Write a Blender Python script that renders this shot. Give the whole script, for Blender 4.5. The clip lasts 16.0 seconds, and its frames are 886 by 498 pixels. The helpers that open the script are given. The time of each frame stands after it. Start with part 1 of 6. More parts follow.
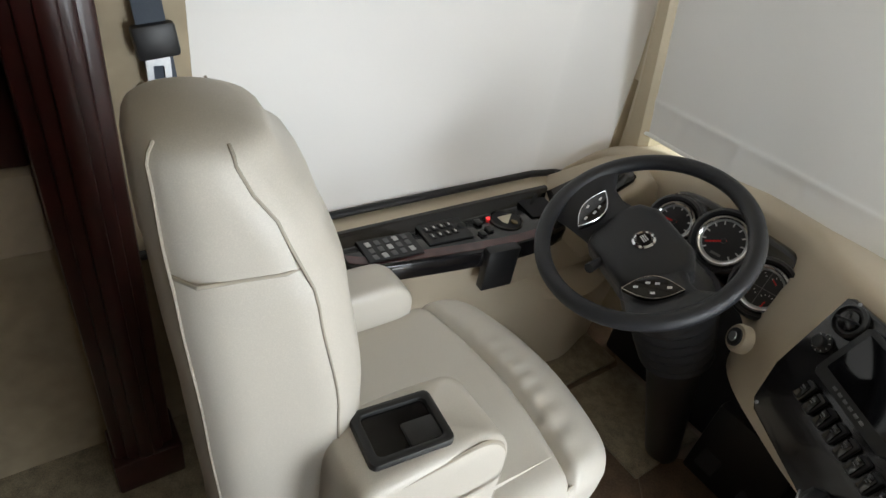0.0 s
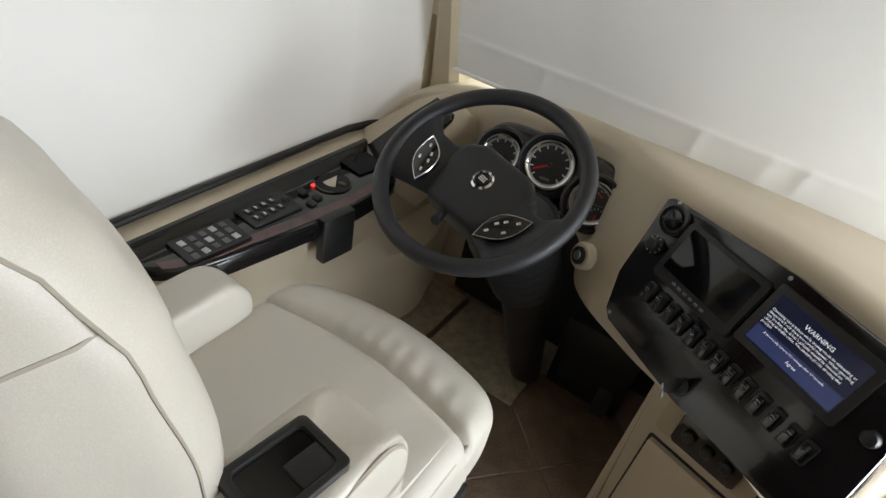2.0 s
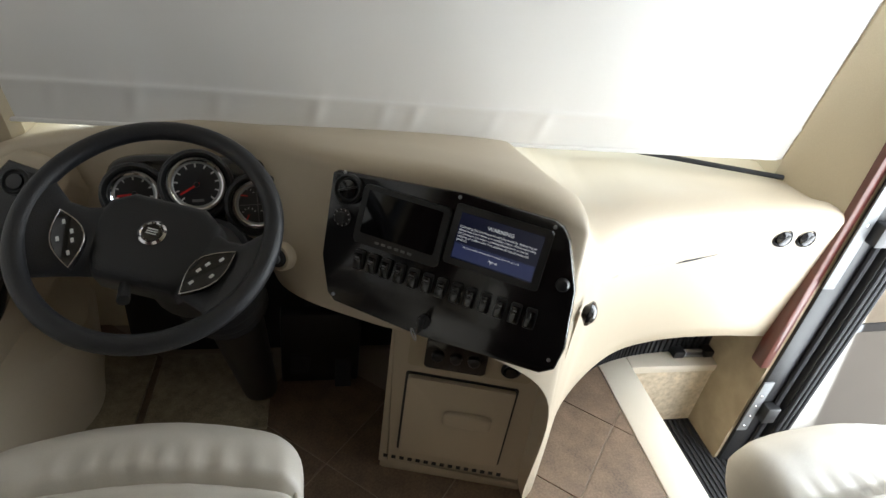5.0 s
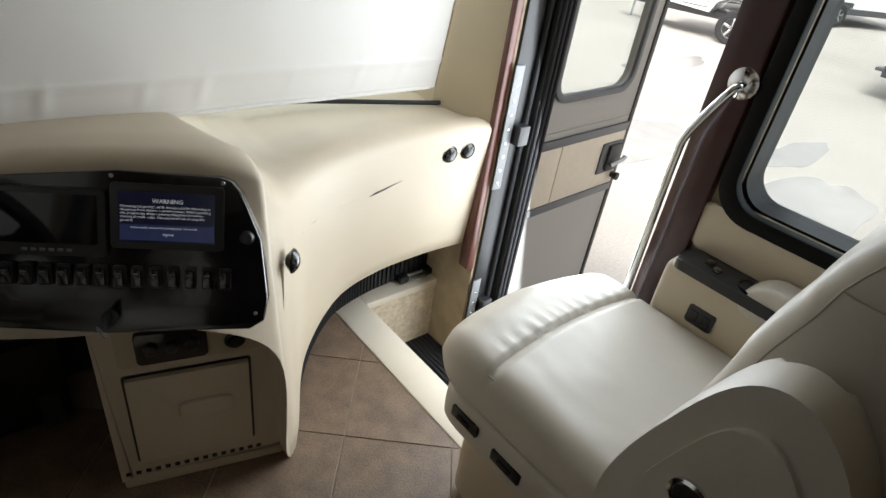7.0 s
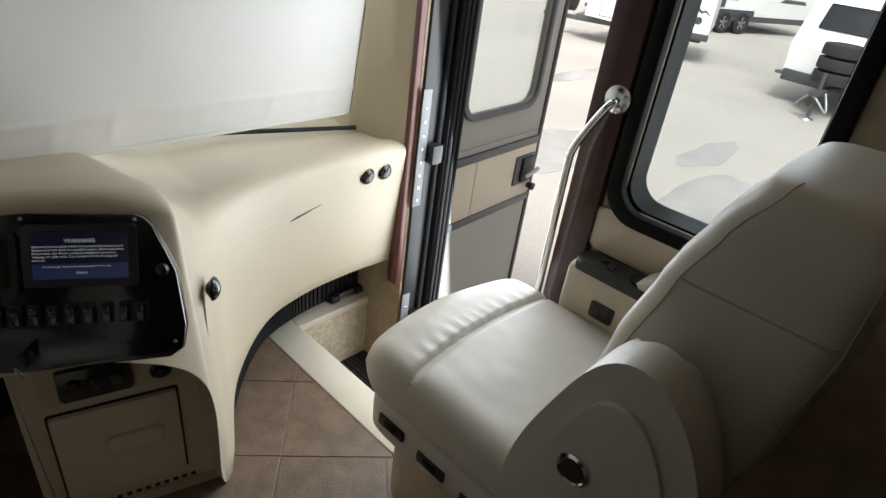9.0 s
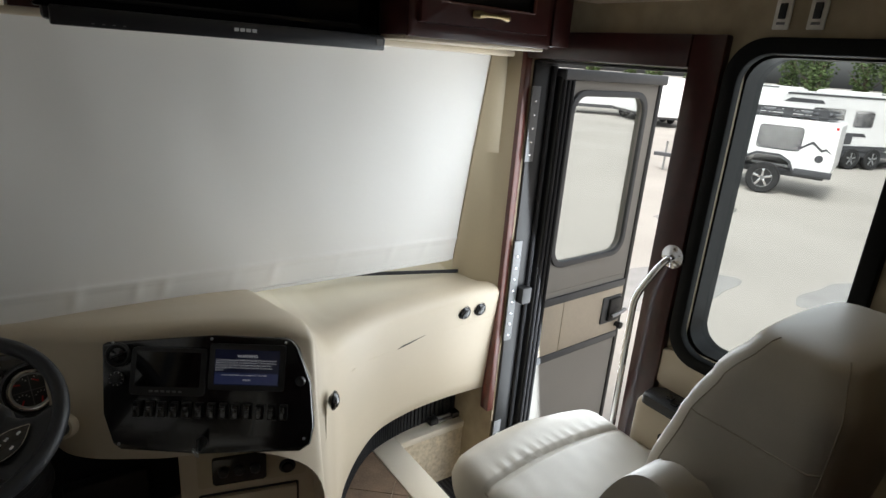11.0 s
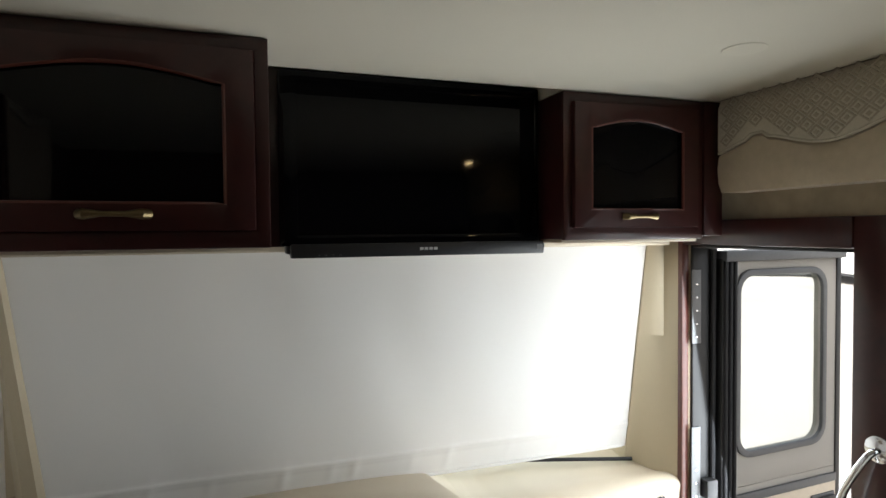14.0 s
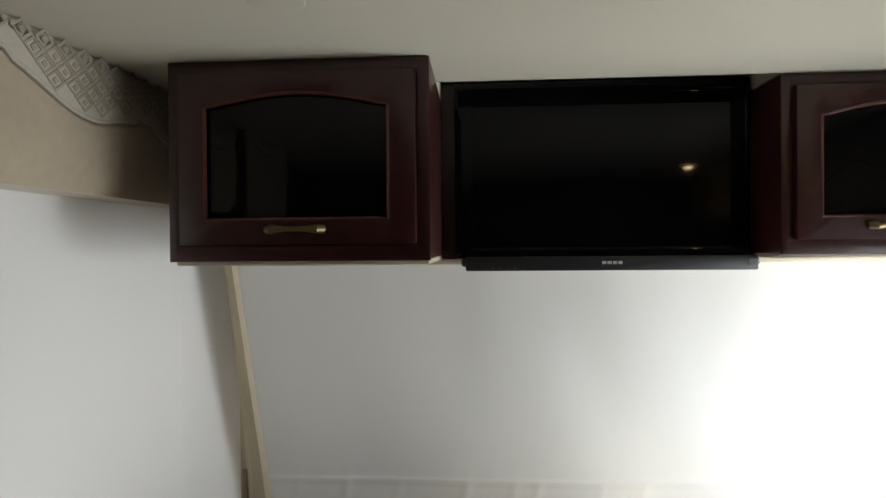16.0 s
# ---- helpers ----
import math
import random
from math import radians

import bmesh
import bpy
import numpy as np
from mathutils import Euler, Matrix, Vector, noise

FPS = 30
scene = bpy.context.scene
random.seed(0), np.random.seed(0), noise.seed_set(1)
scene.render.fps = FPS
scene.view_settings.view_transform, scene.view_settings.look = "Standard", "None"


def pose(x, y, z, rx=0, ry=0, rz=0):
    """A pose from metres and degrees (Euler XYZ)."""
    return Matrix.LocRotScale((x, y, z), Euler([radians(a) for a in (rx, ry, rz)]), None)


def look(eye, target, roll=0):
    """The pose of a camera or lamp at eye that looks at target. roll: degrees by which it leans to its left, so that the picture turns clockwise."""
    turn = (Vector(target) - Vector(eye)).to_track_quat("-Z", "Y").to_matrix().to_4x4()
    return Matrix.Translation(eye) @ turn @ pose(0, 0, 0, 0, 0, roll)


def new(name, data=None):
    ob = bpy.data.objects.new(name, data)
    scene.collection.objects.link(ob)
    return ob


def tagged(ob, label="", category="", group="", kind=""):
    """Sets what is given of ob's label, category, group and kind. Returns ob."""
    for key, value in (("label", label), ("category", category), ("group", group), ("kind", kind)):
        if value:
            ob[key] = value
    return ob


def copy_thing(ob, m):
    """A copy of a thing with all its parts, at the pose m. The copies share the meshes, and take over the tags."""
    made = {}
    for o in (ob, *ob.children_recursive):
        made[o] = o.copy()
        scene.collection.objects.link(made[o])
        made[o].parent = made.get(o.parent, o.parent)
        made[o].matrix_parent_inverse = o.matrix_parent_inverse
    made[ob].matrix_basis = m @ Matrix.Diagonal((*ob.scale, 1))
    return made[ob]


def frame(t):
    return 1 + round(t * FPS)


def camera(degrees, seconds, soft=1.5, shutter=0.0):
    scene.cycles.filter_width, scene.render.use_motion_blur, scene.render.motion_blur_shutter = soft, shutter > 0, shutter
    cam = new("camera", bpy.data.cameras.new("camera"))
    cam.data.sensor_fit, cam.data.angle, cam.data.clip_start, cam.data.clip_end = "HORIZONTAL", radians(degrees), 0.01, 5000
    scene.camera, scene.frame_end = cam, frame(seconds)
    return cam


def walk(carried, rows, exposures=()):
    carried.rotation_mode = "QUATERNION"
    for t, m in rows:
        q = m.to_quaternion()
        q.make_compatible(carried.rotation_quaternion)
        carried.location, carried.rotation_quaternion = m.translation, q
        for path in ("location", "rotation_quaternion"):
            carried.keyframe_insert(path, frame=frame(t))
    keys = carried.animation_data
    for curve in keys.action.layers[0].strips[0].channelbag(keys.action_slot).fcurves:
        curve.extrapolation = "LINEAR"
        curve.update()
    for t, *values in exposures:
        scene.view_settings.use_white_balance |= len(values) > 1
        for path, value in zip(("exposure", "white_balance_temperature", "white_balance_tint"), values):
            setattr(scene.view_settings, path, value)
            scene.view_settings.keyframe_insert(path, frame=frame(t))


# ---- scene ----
cam = camera(74.6, 16.0)
SKY, SUN, WS_W, SIDE_W, DOOR_W = 0.28, 2.6, 8.0, 2.4, 16.0
PATH = [
    (0, (0.093, 0.034, 1.444), (-1.136, 1.097, 0.277), 11.5),
    (0.5, (0.115, 0.017, 1.448), (-0.948, 1.253, 0.29), 11.2),
    (1, (0.104, 0.022, 1.432), (-0.843, 1.338, 0.26), 10.9),
    (1.5, (0.081, 0.037, 1.42), (-0.777, 1.392, 0.226), 11.1),
    (2, (0.012, 0.08, 1.407), (-0.728, 1.499, 0.208), 12.1),
    (2.5, (-0.057, 0.117, 1.421), (-0.562, 1.664, 0.258), 13.6),
    (3, (-0.11, 0.136, 1.414), (-0.399, 1.764, 0.288), 13.7),
    (5.5, (-0.124, 0.058, 1.428), (0.475, 1.625, 0.339), 8.2),
    (6, (-0.091, 0.028, 1.431), (0.707, 1.503, 0.341), 8.6),
    (6.5, (-0.06, 0.001, 1.428), (0.959, 1.347, 0.356), 9.2),
    (7, (-0.042, -0.018, 1.419), (1.131, 1.205, 0.357), 9.1),
    (7.5, (-0.04, -0.024, 1.418), (1.231, 1.092, 0.35), 8.6),
    (8, (-0.037, -0.034, 1.419), (1.301, 0.997, 0.348), 8.5),
    (10.5, (-0.109, -0.33, 1.608), (1.079, 1.1, 0.873), 5.9),
    (11, (-0.185, -0.381, 1.634), (0.939, 1.152, 1.01), 4.4),
    (11.5, (-0.218, -0.432, 1.671), (0.813, 1.218, 1.205), 2.7),
    (12, (-0.238, -0.464, 1.691), (0.707, 1.27, 1.376), 1.6),
    (12.5, (-0.28, -0.451, 1.703), (0.628, 1.317, 1.479), 0.9),
    (13, (-0.284, -0.465, 1.717), (0.559, 1.342, 1.556), 0.4),
    (13.5, (-0.248, -0.495, 1.719), (0.479, 1.364, 1.605), 0.0),
    (14, (-0.246, -0.517, 1.711), (0.409, 1.372, 1.652), -0.5),
    (14.5, (-0.245, -0.515, 1.714), (0.354, 1.393, 1.681), -0.6),
    (15, (-0.227, -0.491, 1.712), (0.288, 1.442, 1.696), -0.7),
    (15.5, (-0.169, -0.439, 1.713), (0.111, 1.541, 1.701), -0.7),
    (16, (-0.08, -0.475, 1.714), (-0.203, 1.521, 1.7), -0.5),
]
EXPOSURES = [(0.0, 1.45), (3.0, 1.55), (5.5, 0.75), (8.0, 0.2), (10.5, -0.05), (11.2, -0.05), (12.5, 0.28), (14.5, 0.75), (16.0, 0.9)]
walk(cam, [(t, look(eye, target, roll)) for t, eye, target, roll in PATH], EXPOSURES)

# ---- world, sun and large lights ----
world = bpy.data.worlds.new("sky")
scene.world = world
world.use_nodes = True
wn = world.node_tree.nodes
sky = wn.new("ShaderNodeTexSky")
sky.sky_type, sky.sun_disc = "NISHITA", False
sky.sun_elevation, sky.sun_rotation = radians(54), radians(-108)
sky.air_density, sky.dust_density, sky.ozone_density = 1.0, 5.0, 1.0
hsv = wn.new("ShaderNodeHueSaturation")
hsv.inputs["Saturation"].default_value = 0.18
world.node_tree.links.new(sky.outputs[0], hsv.inputs["Color"])
world.node_tree.links.new(hsv.outputs[0], wn["Background"].inputs[0])
wn["Background"].inputs[1].default_value = SKY
sun_data = bpy.data.lights.new("sun", "SUN")
sun_data.energy, sun_data.angle, sun_data.color = SUN, radians(10), (1.0, 0.96, 0.9)
sun = new("sun", sun_data)
sun.matrix_world = look((-9, -3, 13), (0, 0, 0))


def daylight(name, m, wide, high, watts, tint=(0.97, 0.985, 1.0)):
    """The sky's light through one opening."""
    d = bpy.data.lights.new(name, "AREA")
    d.shape, d.size, d.size_y, d.energy, d.color = "RECTANGLE", wide, high, watts, tint
    new(name, d).matrix_world = m


daylight("windscreen_daylight", look((0.2, 1.95, 1.35), (0.2, 0, 1.25)), 2.2, 1.1, WS_W, (0.92, 1.0, 0.95))
daylight("driver_window_daylight", look((-1.35, 0.95, 1.3), (0, 0.95, 1.2)), 1.3, 1.2, SIDE_W)
daylight("doorway_daylight", look((1.475, 0.93, 0.74), (0, 1.05, 0.42)), 0.58, 1.72, DOOR_W, (0.87, 0.945, 1.0))
daylight("passenger_window_daylight", look((1.47, 0.265, 1.28), (0, 0.9, 1.0)), 0.34, 0.8, DOOR_W * 0.10, (0.87, 0.945, 1.0))


# ---- materials ----
def mat(name, color, rough=0.5, metal=0.0, bump=0.0, scale=60.0, var=0.12, big=4.0, kind="noise", coat=0.0, spec=0.5, sheen=0.0, dark=None):
    """A procedural surface: a base colour varied at two scales, with fine relief."""
    m = bpy.data.materials.new(name)
    m.use_nodes = True
    nt = m.node_tree
    b = nt.nodes["Principled BSDF"]
    b.inputs["Roughness"].default_value, b.inputs["Metallic"].default_value = rough, metal
    b.inputs["Coat Weight"].default_value, b.inputs["Specular IOR Level"].default_value = coat, spec
    b.inputs["Sheen Weight"].default_value = sheen
    co = nt.nodes.new("ShaderNodeTexCoord")
    n1 = nt.nodes.new("ShaderNodeTexNoise")
    n1.inputs["Scale"].default_value, n1.inputs["Detail"].default_value = big, 5
    n2 = nt.nodes.new("ShaderNodeTexNoise" if kind == "noise" else "ShaderNodeTexVoronoi")
    n2.inputs["Scale"].default_value = scale
    for n in (n1, n2):
        nt.links.new(co.outputs["Object"], n.inputs["Vector"])
    mix = nt.nodes.new("ShaderNodeMath")
    mix.operation = "MULTIPLY_ADD"
    mix.inputs[1].default_value = 0.45
    nt.links.new(n2.outputs[0], mix.inputs[0])
    half = nt.nodes.new("ShaderNodeMath")
    half.operation = "MULTIPLY"
    half.inputs[1].default_value = 0.55
    nt.links.new(n1.outputs[0], half.inputs[0])
    nt.links.new(half.outputs[0], mix.inputs[2])
    ramp = nt.nodes.new("ShaderNodeValToRGB")
    lo = dark or [c * (1 - 2 * var) for c in color]
    ramp.color_ramp.elements[0].position, ramp.color_ramp.elements[1].position = 0.25, 0.75
    ramp.color_ramp.elements[0].color = (*lo, 1)
    ramp.color_ramp.elements[1].color = (*[min(1, c * (1 + var)) for c in color], 1)
    nt.links.new(mix.outputs[0], ramp.inputs[0])
    nt.links.new(ramp.outputs[0], b.inputs["Base Color"])
    if bump:
        bp = nt.nodes.new("ShaderNodeBump")
        bp.inputs["Strength"].default_value, bp.inputs["Distance"].default_value = bump, 0.002
        nt.links.new(n2.outputs[0], bp.inputs["Height"])
        nt.links.new(bp.outputs[0], b.inputs["Normal"])
    return m


def glow(name, color, strength):
    m = mat(name, color, 0.2)
    b = m.node_tree.nodes["Principled BSDF"]
    b.inputs["Emission Color"].default_value = (*color, 1)
    b.inputs["Emission Strength"].default_value = strength
    return m


def glassy(name, color=(1, 1, 1), rough=0.0, clear=0.9):
    """Thin glass: mostly clear, with a mirror's share by Fresnel."""
    m = bpy.data.materials.new(name)
    m.use_nodes = True
    nt = m.node_tree
    out = nt.nodes["Material Output"]
    nt.nodes.remove(nt.nodes["Principled BSDF"])
    tr, gl, fr, pw, mx = (nt.nodes.new("ShaderNode" + k) for k in ("BsdfTransparent", "BsdfGlossy", "LayerWeight", "Math", "MixShader"))
    tr.inputs[0].default_value = (*[c * clear for c in color], 1)
    gl.inputs["Roughness"].default_value = rough
    fr.inputs[0].default_value = 0.5
    pw.operation = "POWER"
    pw.inputs[1].default_value = 4.0
    for a, b in ((fr.outputs["Facing"], pw.inputs[0]), (pw.outputs[0], mx.inputs[0]), (tr.outputs[0], mx.inputs[1]), (gl.outputs[0], mx.inputs[2]), (mx.outputs[0], out.inputs[0])):
        nt.links.new(a, b)
    return m


def shade_cloth(name, color, through_share):
    """Blind cloth that lets part of the daylight through, with soft creases."""
    m = mat(name, color, 0.75, bump=0.05, scale=900, var=0.02, big=2.0)
    nt = m.node_tree
    b, out = nt.nodes["Principled BSDF"], nt.nodes["Material Output"]
    tl, mx = nt.nodes.new("ShaderNodeBsdfTranslucent"), nt.nodes.new("ShaderNodeMixShader")
    tl.inputs[0].default_value = (*color, 1)
    mx.inputs[0].default_value = through_share
    nt.links.new(b.outputs[0], mx.inputs[1])
    nt.links.new(tl.outputs[0], mx.inputs[2])
    nt.links.new(mx.outputs[0], out.inputs[0])
    return m


LEATHER = mat("cream_leather", (0.60, 0.56, 0.495), 0.40, bump=0.04, scale=900, var=0.05, big=3, kind="voronoi")
PIPING = mat("leather_piping", (0.42, 0.375, 0.305), 0.6, var=0.05)
VINYL = mat("tan_vinyl", (0.57, 0.488, 0.368), 0.42, bump=0.06, scale=800, var=0.05, big=3, kind="voronoi")
VINYL_DK = mat("tan_vinyl_post", (0.50, 0.42, 0.29), 0.5, bump=0.2, scale=400, var=0.07, big=3)
SHADE = shade_cloth("white_blind_cloth", (0.79, 0.770, 0.738), 0.003)
SHADE_SIDE = shade_cloth("white_side_blind_cloth", (0.79, 0.778, 0.757), 0.026)
BLACK = mat("black_plastic", (0.018, 0.018, 0.019), 0.4, bump=0.15, scale=600, var=0.2)
GLOSS = mat("gloss_black_panel", (0.012, 0.011, 0.012), 0.16, var=0.2, coat=0.3)
RUBBER = mat("black_rubber", (0.026, 0.026, 0.029), 0.65, bump=0.2, scale=300, spec=0.25)
WHEEL_L = mat("black_wheel_leather", (0.018, 0.019, 0.023), 0.40, bump=0.3, scale=500, kind="voronoi")
CHERRY = mat("dark_cherry_wood", (0.045, 0.010, 0.009), 0.32, var=0.3, scale=25, big=2, coat=0.2, dark=(0.022, 0.006, 0.005))
CHERRY_LT = mat("red_cherry_wood", (0.12, 0.032, 0.022), 0.35, var=0.2, scale=30, big=3, coat=0.2)
BURL = mat("burl_trim", (0.10, 0.035, 0.032), 0.14, var=0.4, scale=18, big=7, coat=0.6, dark=(0.02, 0.012, 0.014))
CHROME = mat("chrome", (0.75, 0.75, 0.76), 0.12, metal=1.0, var=0.02)
STEEL = mat("zinc_steel", (0.42, 0.43, 0.44), 0.38, metal=0.9, var=0.08, bump=0.1, scale=200)
BRASS = mat("aged_brass", (0.22, 0.165, 0.085), 0.42, metal=1.0, var=0.15, scale=50)
TILE = mat("brown_floor_tile", (0.21, 0.145, 0.10), 0.42, bump=0.5, scale=160, var=0.32, big=14)
GROUT = mat("grout", (0.33, 0.27, 0.21), 0.9, bump=0.3, scale=300)
CARPET = mat("tan_carpet", (0.34, 0.285, 0.19), 0.95, bump=1.0, scale=330, var=0.35, big=30, sheen=0.3)
CARPET_LT = mat("pale_sculpted_carpet", (0.62, 0.52, 0.38), 0.95, bump=1.0, scale=60, var=0.22, big=35, sheen=0.2)
TRIM_W = mat("cream_solid_trim", (0.70, 0.63, 0.52), 0.35, var=0.05, scale=500, big=6)
WALLP = mat("tan_mottled_wallpaper", (0.42, 0.345, 0.235), 0.7, var=0.16, scale=18, big=6, bump=0.1)
CEIL = mat("cream_ceiling_cloth", (0.66, 0.61, 0.50), 0.9, var=0.03, scale=300, big=2, bump=0.1)
SUEDE = mat("tan_suede", (0.52, 0.43, 0.31), 0.9, var=0.08, scale=40, big=8, sheen=0.3)
PATCH = mat("cream_patterned_cloth", (0.60, 0.545, 0.44), 0.85, var=0.08, scale=120, big=9, bump=0.3)
PATCH_DK = mat("pattern_thread", (0.45, 0.395, 0.305), 0.85, var=0.12, scale=120)
SCREEN = mat("dark_screen_glass", (0.006, 0.006, 0.007), 0.06, var=0.1)
TVGLASS = mat("tv_screen_glass", (0.002, 0.002, 0.0025), 0.05, var=0.1, spec=0.2)
CABGLASS = mat("smoked_cabinet_glass", (0.003, 0.003, 0.0035), 0.04, var=0.1, spec=0.25)
TVFRAME = mat("tv_frame_plastic", (0.022, 0.022, 0.025), 0.35, var=0.1)
NAVY = glow("navy_display", (0.010, 0.012, 0.030), 0.2)
NAVY_LT = glow("blue_button_display", (0.03, 0.04, 0.11), 0.22)
INK = glow("display_white", (0.75, 0.78, 0.85), 0.25)
RED = mat("red_pointer", (0.6, 0.02, 0.02), 0.4)
ICON = mat("pale_icon_print", (0.62, 0.62, 0.62), 0.6)
ICON_DIM = mat("grey_icon_print", (0.16, 0.16, 0.165), 0.6)
PAPER = mat("paper_scrap", (0.7, 0.66, 0.55), 0.8)
BELT = mat("grey_blue_webbing", (0.07, 0.085, 0.11), 0.8, bump=0.5, scale=500)
GREYP = mat("grey_door_skin", (0.36, 0.345, 0.315), 0.5, var=0.04, scale=200, big=3)
DOORTAN = mat("door_panel_cream", (0.66, 0.58, 0.46), 0.45, var=0.05)
GASKET = mat("black_window_gasket", (0.006, 0.006, 0.006), 0.5, spec=0.12)
HINGE = mat("dull_zinc_hinge", (0.22, 0.225, 0.23), 0.6, metal=0.5, var=0.1, bump=0.1, scale=200)
ALU = mat("grey_painted_aluminium", (0.10, 0.105, 0.112), 0.4, metal=0.3, var=0.08)
GLASS = glassy("clear_glass", (0.93, 0.96, 0.96), clear=0.92)
ASPHALT = mat("pale_gravel_asphalt", (0.40, 0.375, 0.34), 0.9, bump=0.3, scale=40, var=0.14, big=0.35)
PUDDLE = mat("damp_stain", (0.345, 0.33, 0.31), 0.16, var=0.15, scale=3, big=0.8)
WHITE_P = mat("white_fibreglass", (0.82, 0.82, 0.82), 0.3, var=0.03)
TYRE = mat("tyre_rubber", (0.02, 0.02, 0.021), 0.8, bump=0.4, scale=60)
DKGLASS = mat("tinted_window", (0.02, 0.021, 0.024), 0.08)
GREYDECAL = mat("dark_grey_decal", (0.06, 0.062, 0.068), 0.4)
LEAF = mat("leaf_green", (0.085, 0.13, 0.04), 0.7, var=0.35, scale=3)
BARK = mat("bark", (0.13, 0.10, 0.075), 0.9, var=0.3, scale=20, bump=0.5)
BLUEW = mat("pale_blue_plastic", (0.55, 0.72, 0.80), 0.4)
LAMPW = mat("lamp_white", (0.75, 0.73, 0.68), 0.4)


# ---- shapes ----
def part(name, bm, material, parent=None, label="", sharp=35):
    """Links a bmesh as one mesh object, under a thing or a part."""
    me = bpy.data.meshes.new(name)
    bmesh.ops.recalc_face_normals(bm, faces=bm.faces[:])
    bm.to_mesh(me)
    bm.free()
    me.materials.append(material)
    if sharp:
        me.shade_smooth()
        me.set_sharp_from_angle(angle=radians(sharp))
    ob = new(name, me)
    if parent is not None:
        ob.parent = parent
    if label:
        ob["label"] = label
    return ob


def thing(name, m=None, label="", category="", group="", kind=""):
    """An empty at a thing's base, which carries its parts."""
    ob = new(name)
    ob.empty_display_size = 0.05
    if m is not None:
        ob.matrix_world = m
    return tagged(ob, label, category, group, kind)


def B():
    return bmesh.new()


def box(x0, x1, y0, y1, z0, z1, bevel=0.0, seg=2, bm=None, m=None):
    bm = bm or bmesh.new()
    r = bmesh.ops.create_cube(bm, size=1)
    vs = r["verts"]
    bmesh.ops.scale(bm, vec=(x1 - x0, y1 - y0, z1 - z0), verts=vs)
    bmesh.ops.translate(bm, vec=((x0 + x1) / 2, (y0 + y1) / 2, (z0 + z1) / 2), verts=vs)
    if m is not None:
        bmesh.ops.transform(bm, matrix=m, verts=vs)
    if bevel:
        es = list({e for v in vs for e in v.link_edges})
        bmesh.ops.bevel(bm, geom=es, offset=bevel, segments=seg, affect="EDGES", profile=0.5)
    return bm


def frame_of(direction, near=(0, 0, 1)):
    d = Vector(direction).normalized()
    a = Vector(near)
    if abs(d.dot(a)) > 0.95:
        a = Vector((1, 0, 0))
    s = d.cross(a).normalized()
    return s, s.cross(d).normalized(), d


def rings(bm, loops, closed=True, cap=True):
    """Skins a list of rings of points."""
    rows = [[bm.verts.new(p) for p in ring] for ring in loops]
    for a, b in zip(rows, rows[1:]):
        n = len(a)
        for i in range(n if closed else n - 1):
            j = (i + 1) % n
            bm.faces.new((a[i], a[j], b[j], b[i]))
    if cap and closed:
        bm.faces.new(rows[0][::-1])
        bm.faces.new(rows[-1])
    return bm


def tube(points, r, seg=10, bm=None, cap=True):
    """A round bar along points; r is a number or one for each point."""
    bm = bm or bmesh.new()
    ps = [Vector(p) for p in points]
    rr = r if isinstance(r, (list, tuple)) else [r] * len(ps)
    loops, side = [], None
    for i, p in enumerate(ps):
        d = (ps[min(i + 1, len(ps) - 1)] - ps[max(i - 1, 0)]).normalized()
        if side is None:
            side = frame_of(d)[0]
        side = (side - d * side.dot(d)).normalized()
        up = d.cross(side)
        loops.append([p + (side * math.cos(a) + up * math.sin(a)) * rr[i] for a in (2 * math.pi * k / seg for k in range(seg))])
    return rings(bm, loops, True, cap)


def disc(center, normal, profile, seg=24, bm=None):
    """A turned shape: profile is (radius, height along the normal) pairs."""
    bm = bm or bmesh.new()
    s, u, d = frame_of(normal)
    c = Vector(center)
    loops = [[c + d * h + (s * math.cos(a) + u * math.sin(a)) * max(r, 1e-4) for a in (2 * math.pi * k / seg for k in range(seg))] for r, h in profile]
    return rings(bm, loops, True, True)


def ring_tube(center, normal, R, r, seg=48, sides=10, bm=None, flat=1.0):
    bm = bm or bmesh.new()
    s, u, d = frame_of(normal)
    c = Vector(center)
    loops = []
    for k in range(seg):
        a = 2 * math.pi * k / seg
        o = s * math.cos(a) + u * math.sin(a)
        loops.append([c + o * (R + r * math.cos(b)) + d * (r * flat * math.sin(b)) for b in (2 * math.pi * j / sides for j in range(sides))])
    loops.append(loops[0])
    rings(bm, loops, True, False)
    bmesh.ops.remove_doubles(bm, verts=bm.verts[:], dist=1e-5)
    return bm


def prism(outline, depth, m=None, bevel=0.0, bm=None, seg=2):
    """A plate: an outline in x and y, from z = 0 up to depth, laid by the pose m."""
    bm = bm or bmesh.new()
    lo = [bm.verts.new((x, y, 0)) for x, y in outline]
    hi = [bm.verts.new((x, y, depth)) for x, y in outline]
    n = len(outline)
    bm.faces.new(lo[::-1])
    top = bm.faces.new(hi)
    for i in range(n):
        bm.faces.new((lo[i], lo[(i + 1) % n], hi[(i + 1) % n], hi[i]))
    if bevel:
        bmesh.ops.bevel(bm, geom=list(top.edges), offset=bevel, segments=seg, affect="EDGES", profile=0.5)
    if m is not None:
        bmesh.ops.transform(bm, matrix=m, verts=bm.verts[:])
    return bm


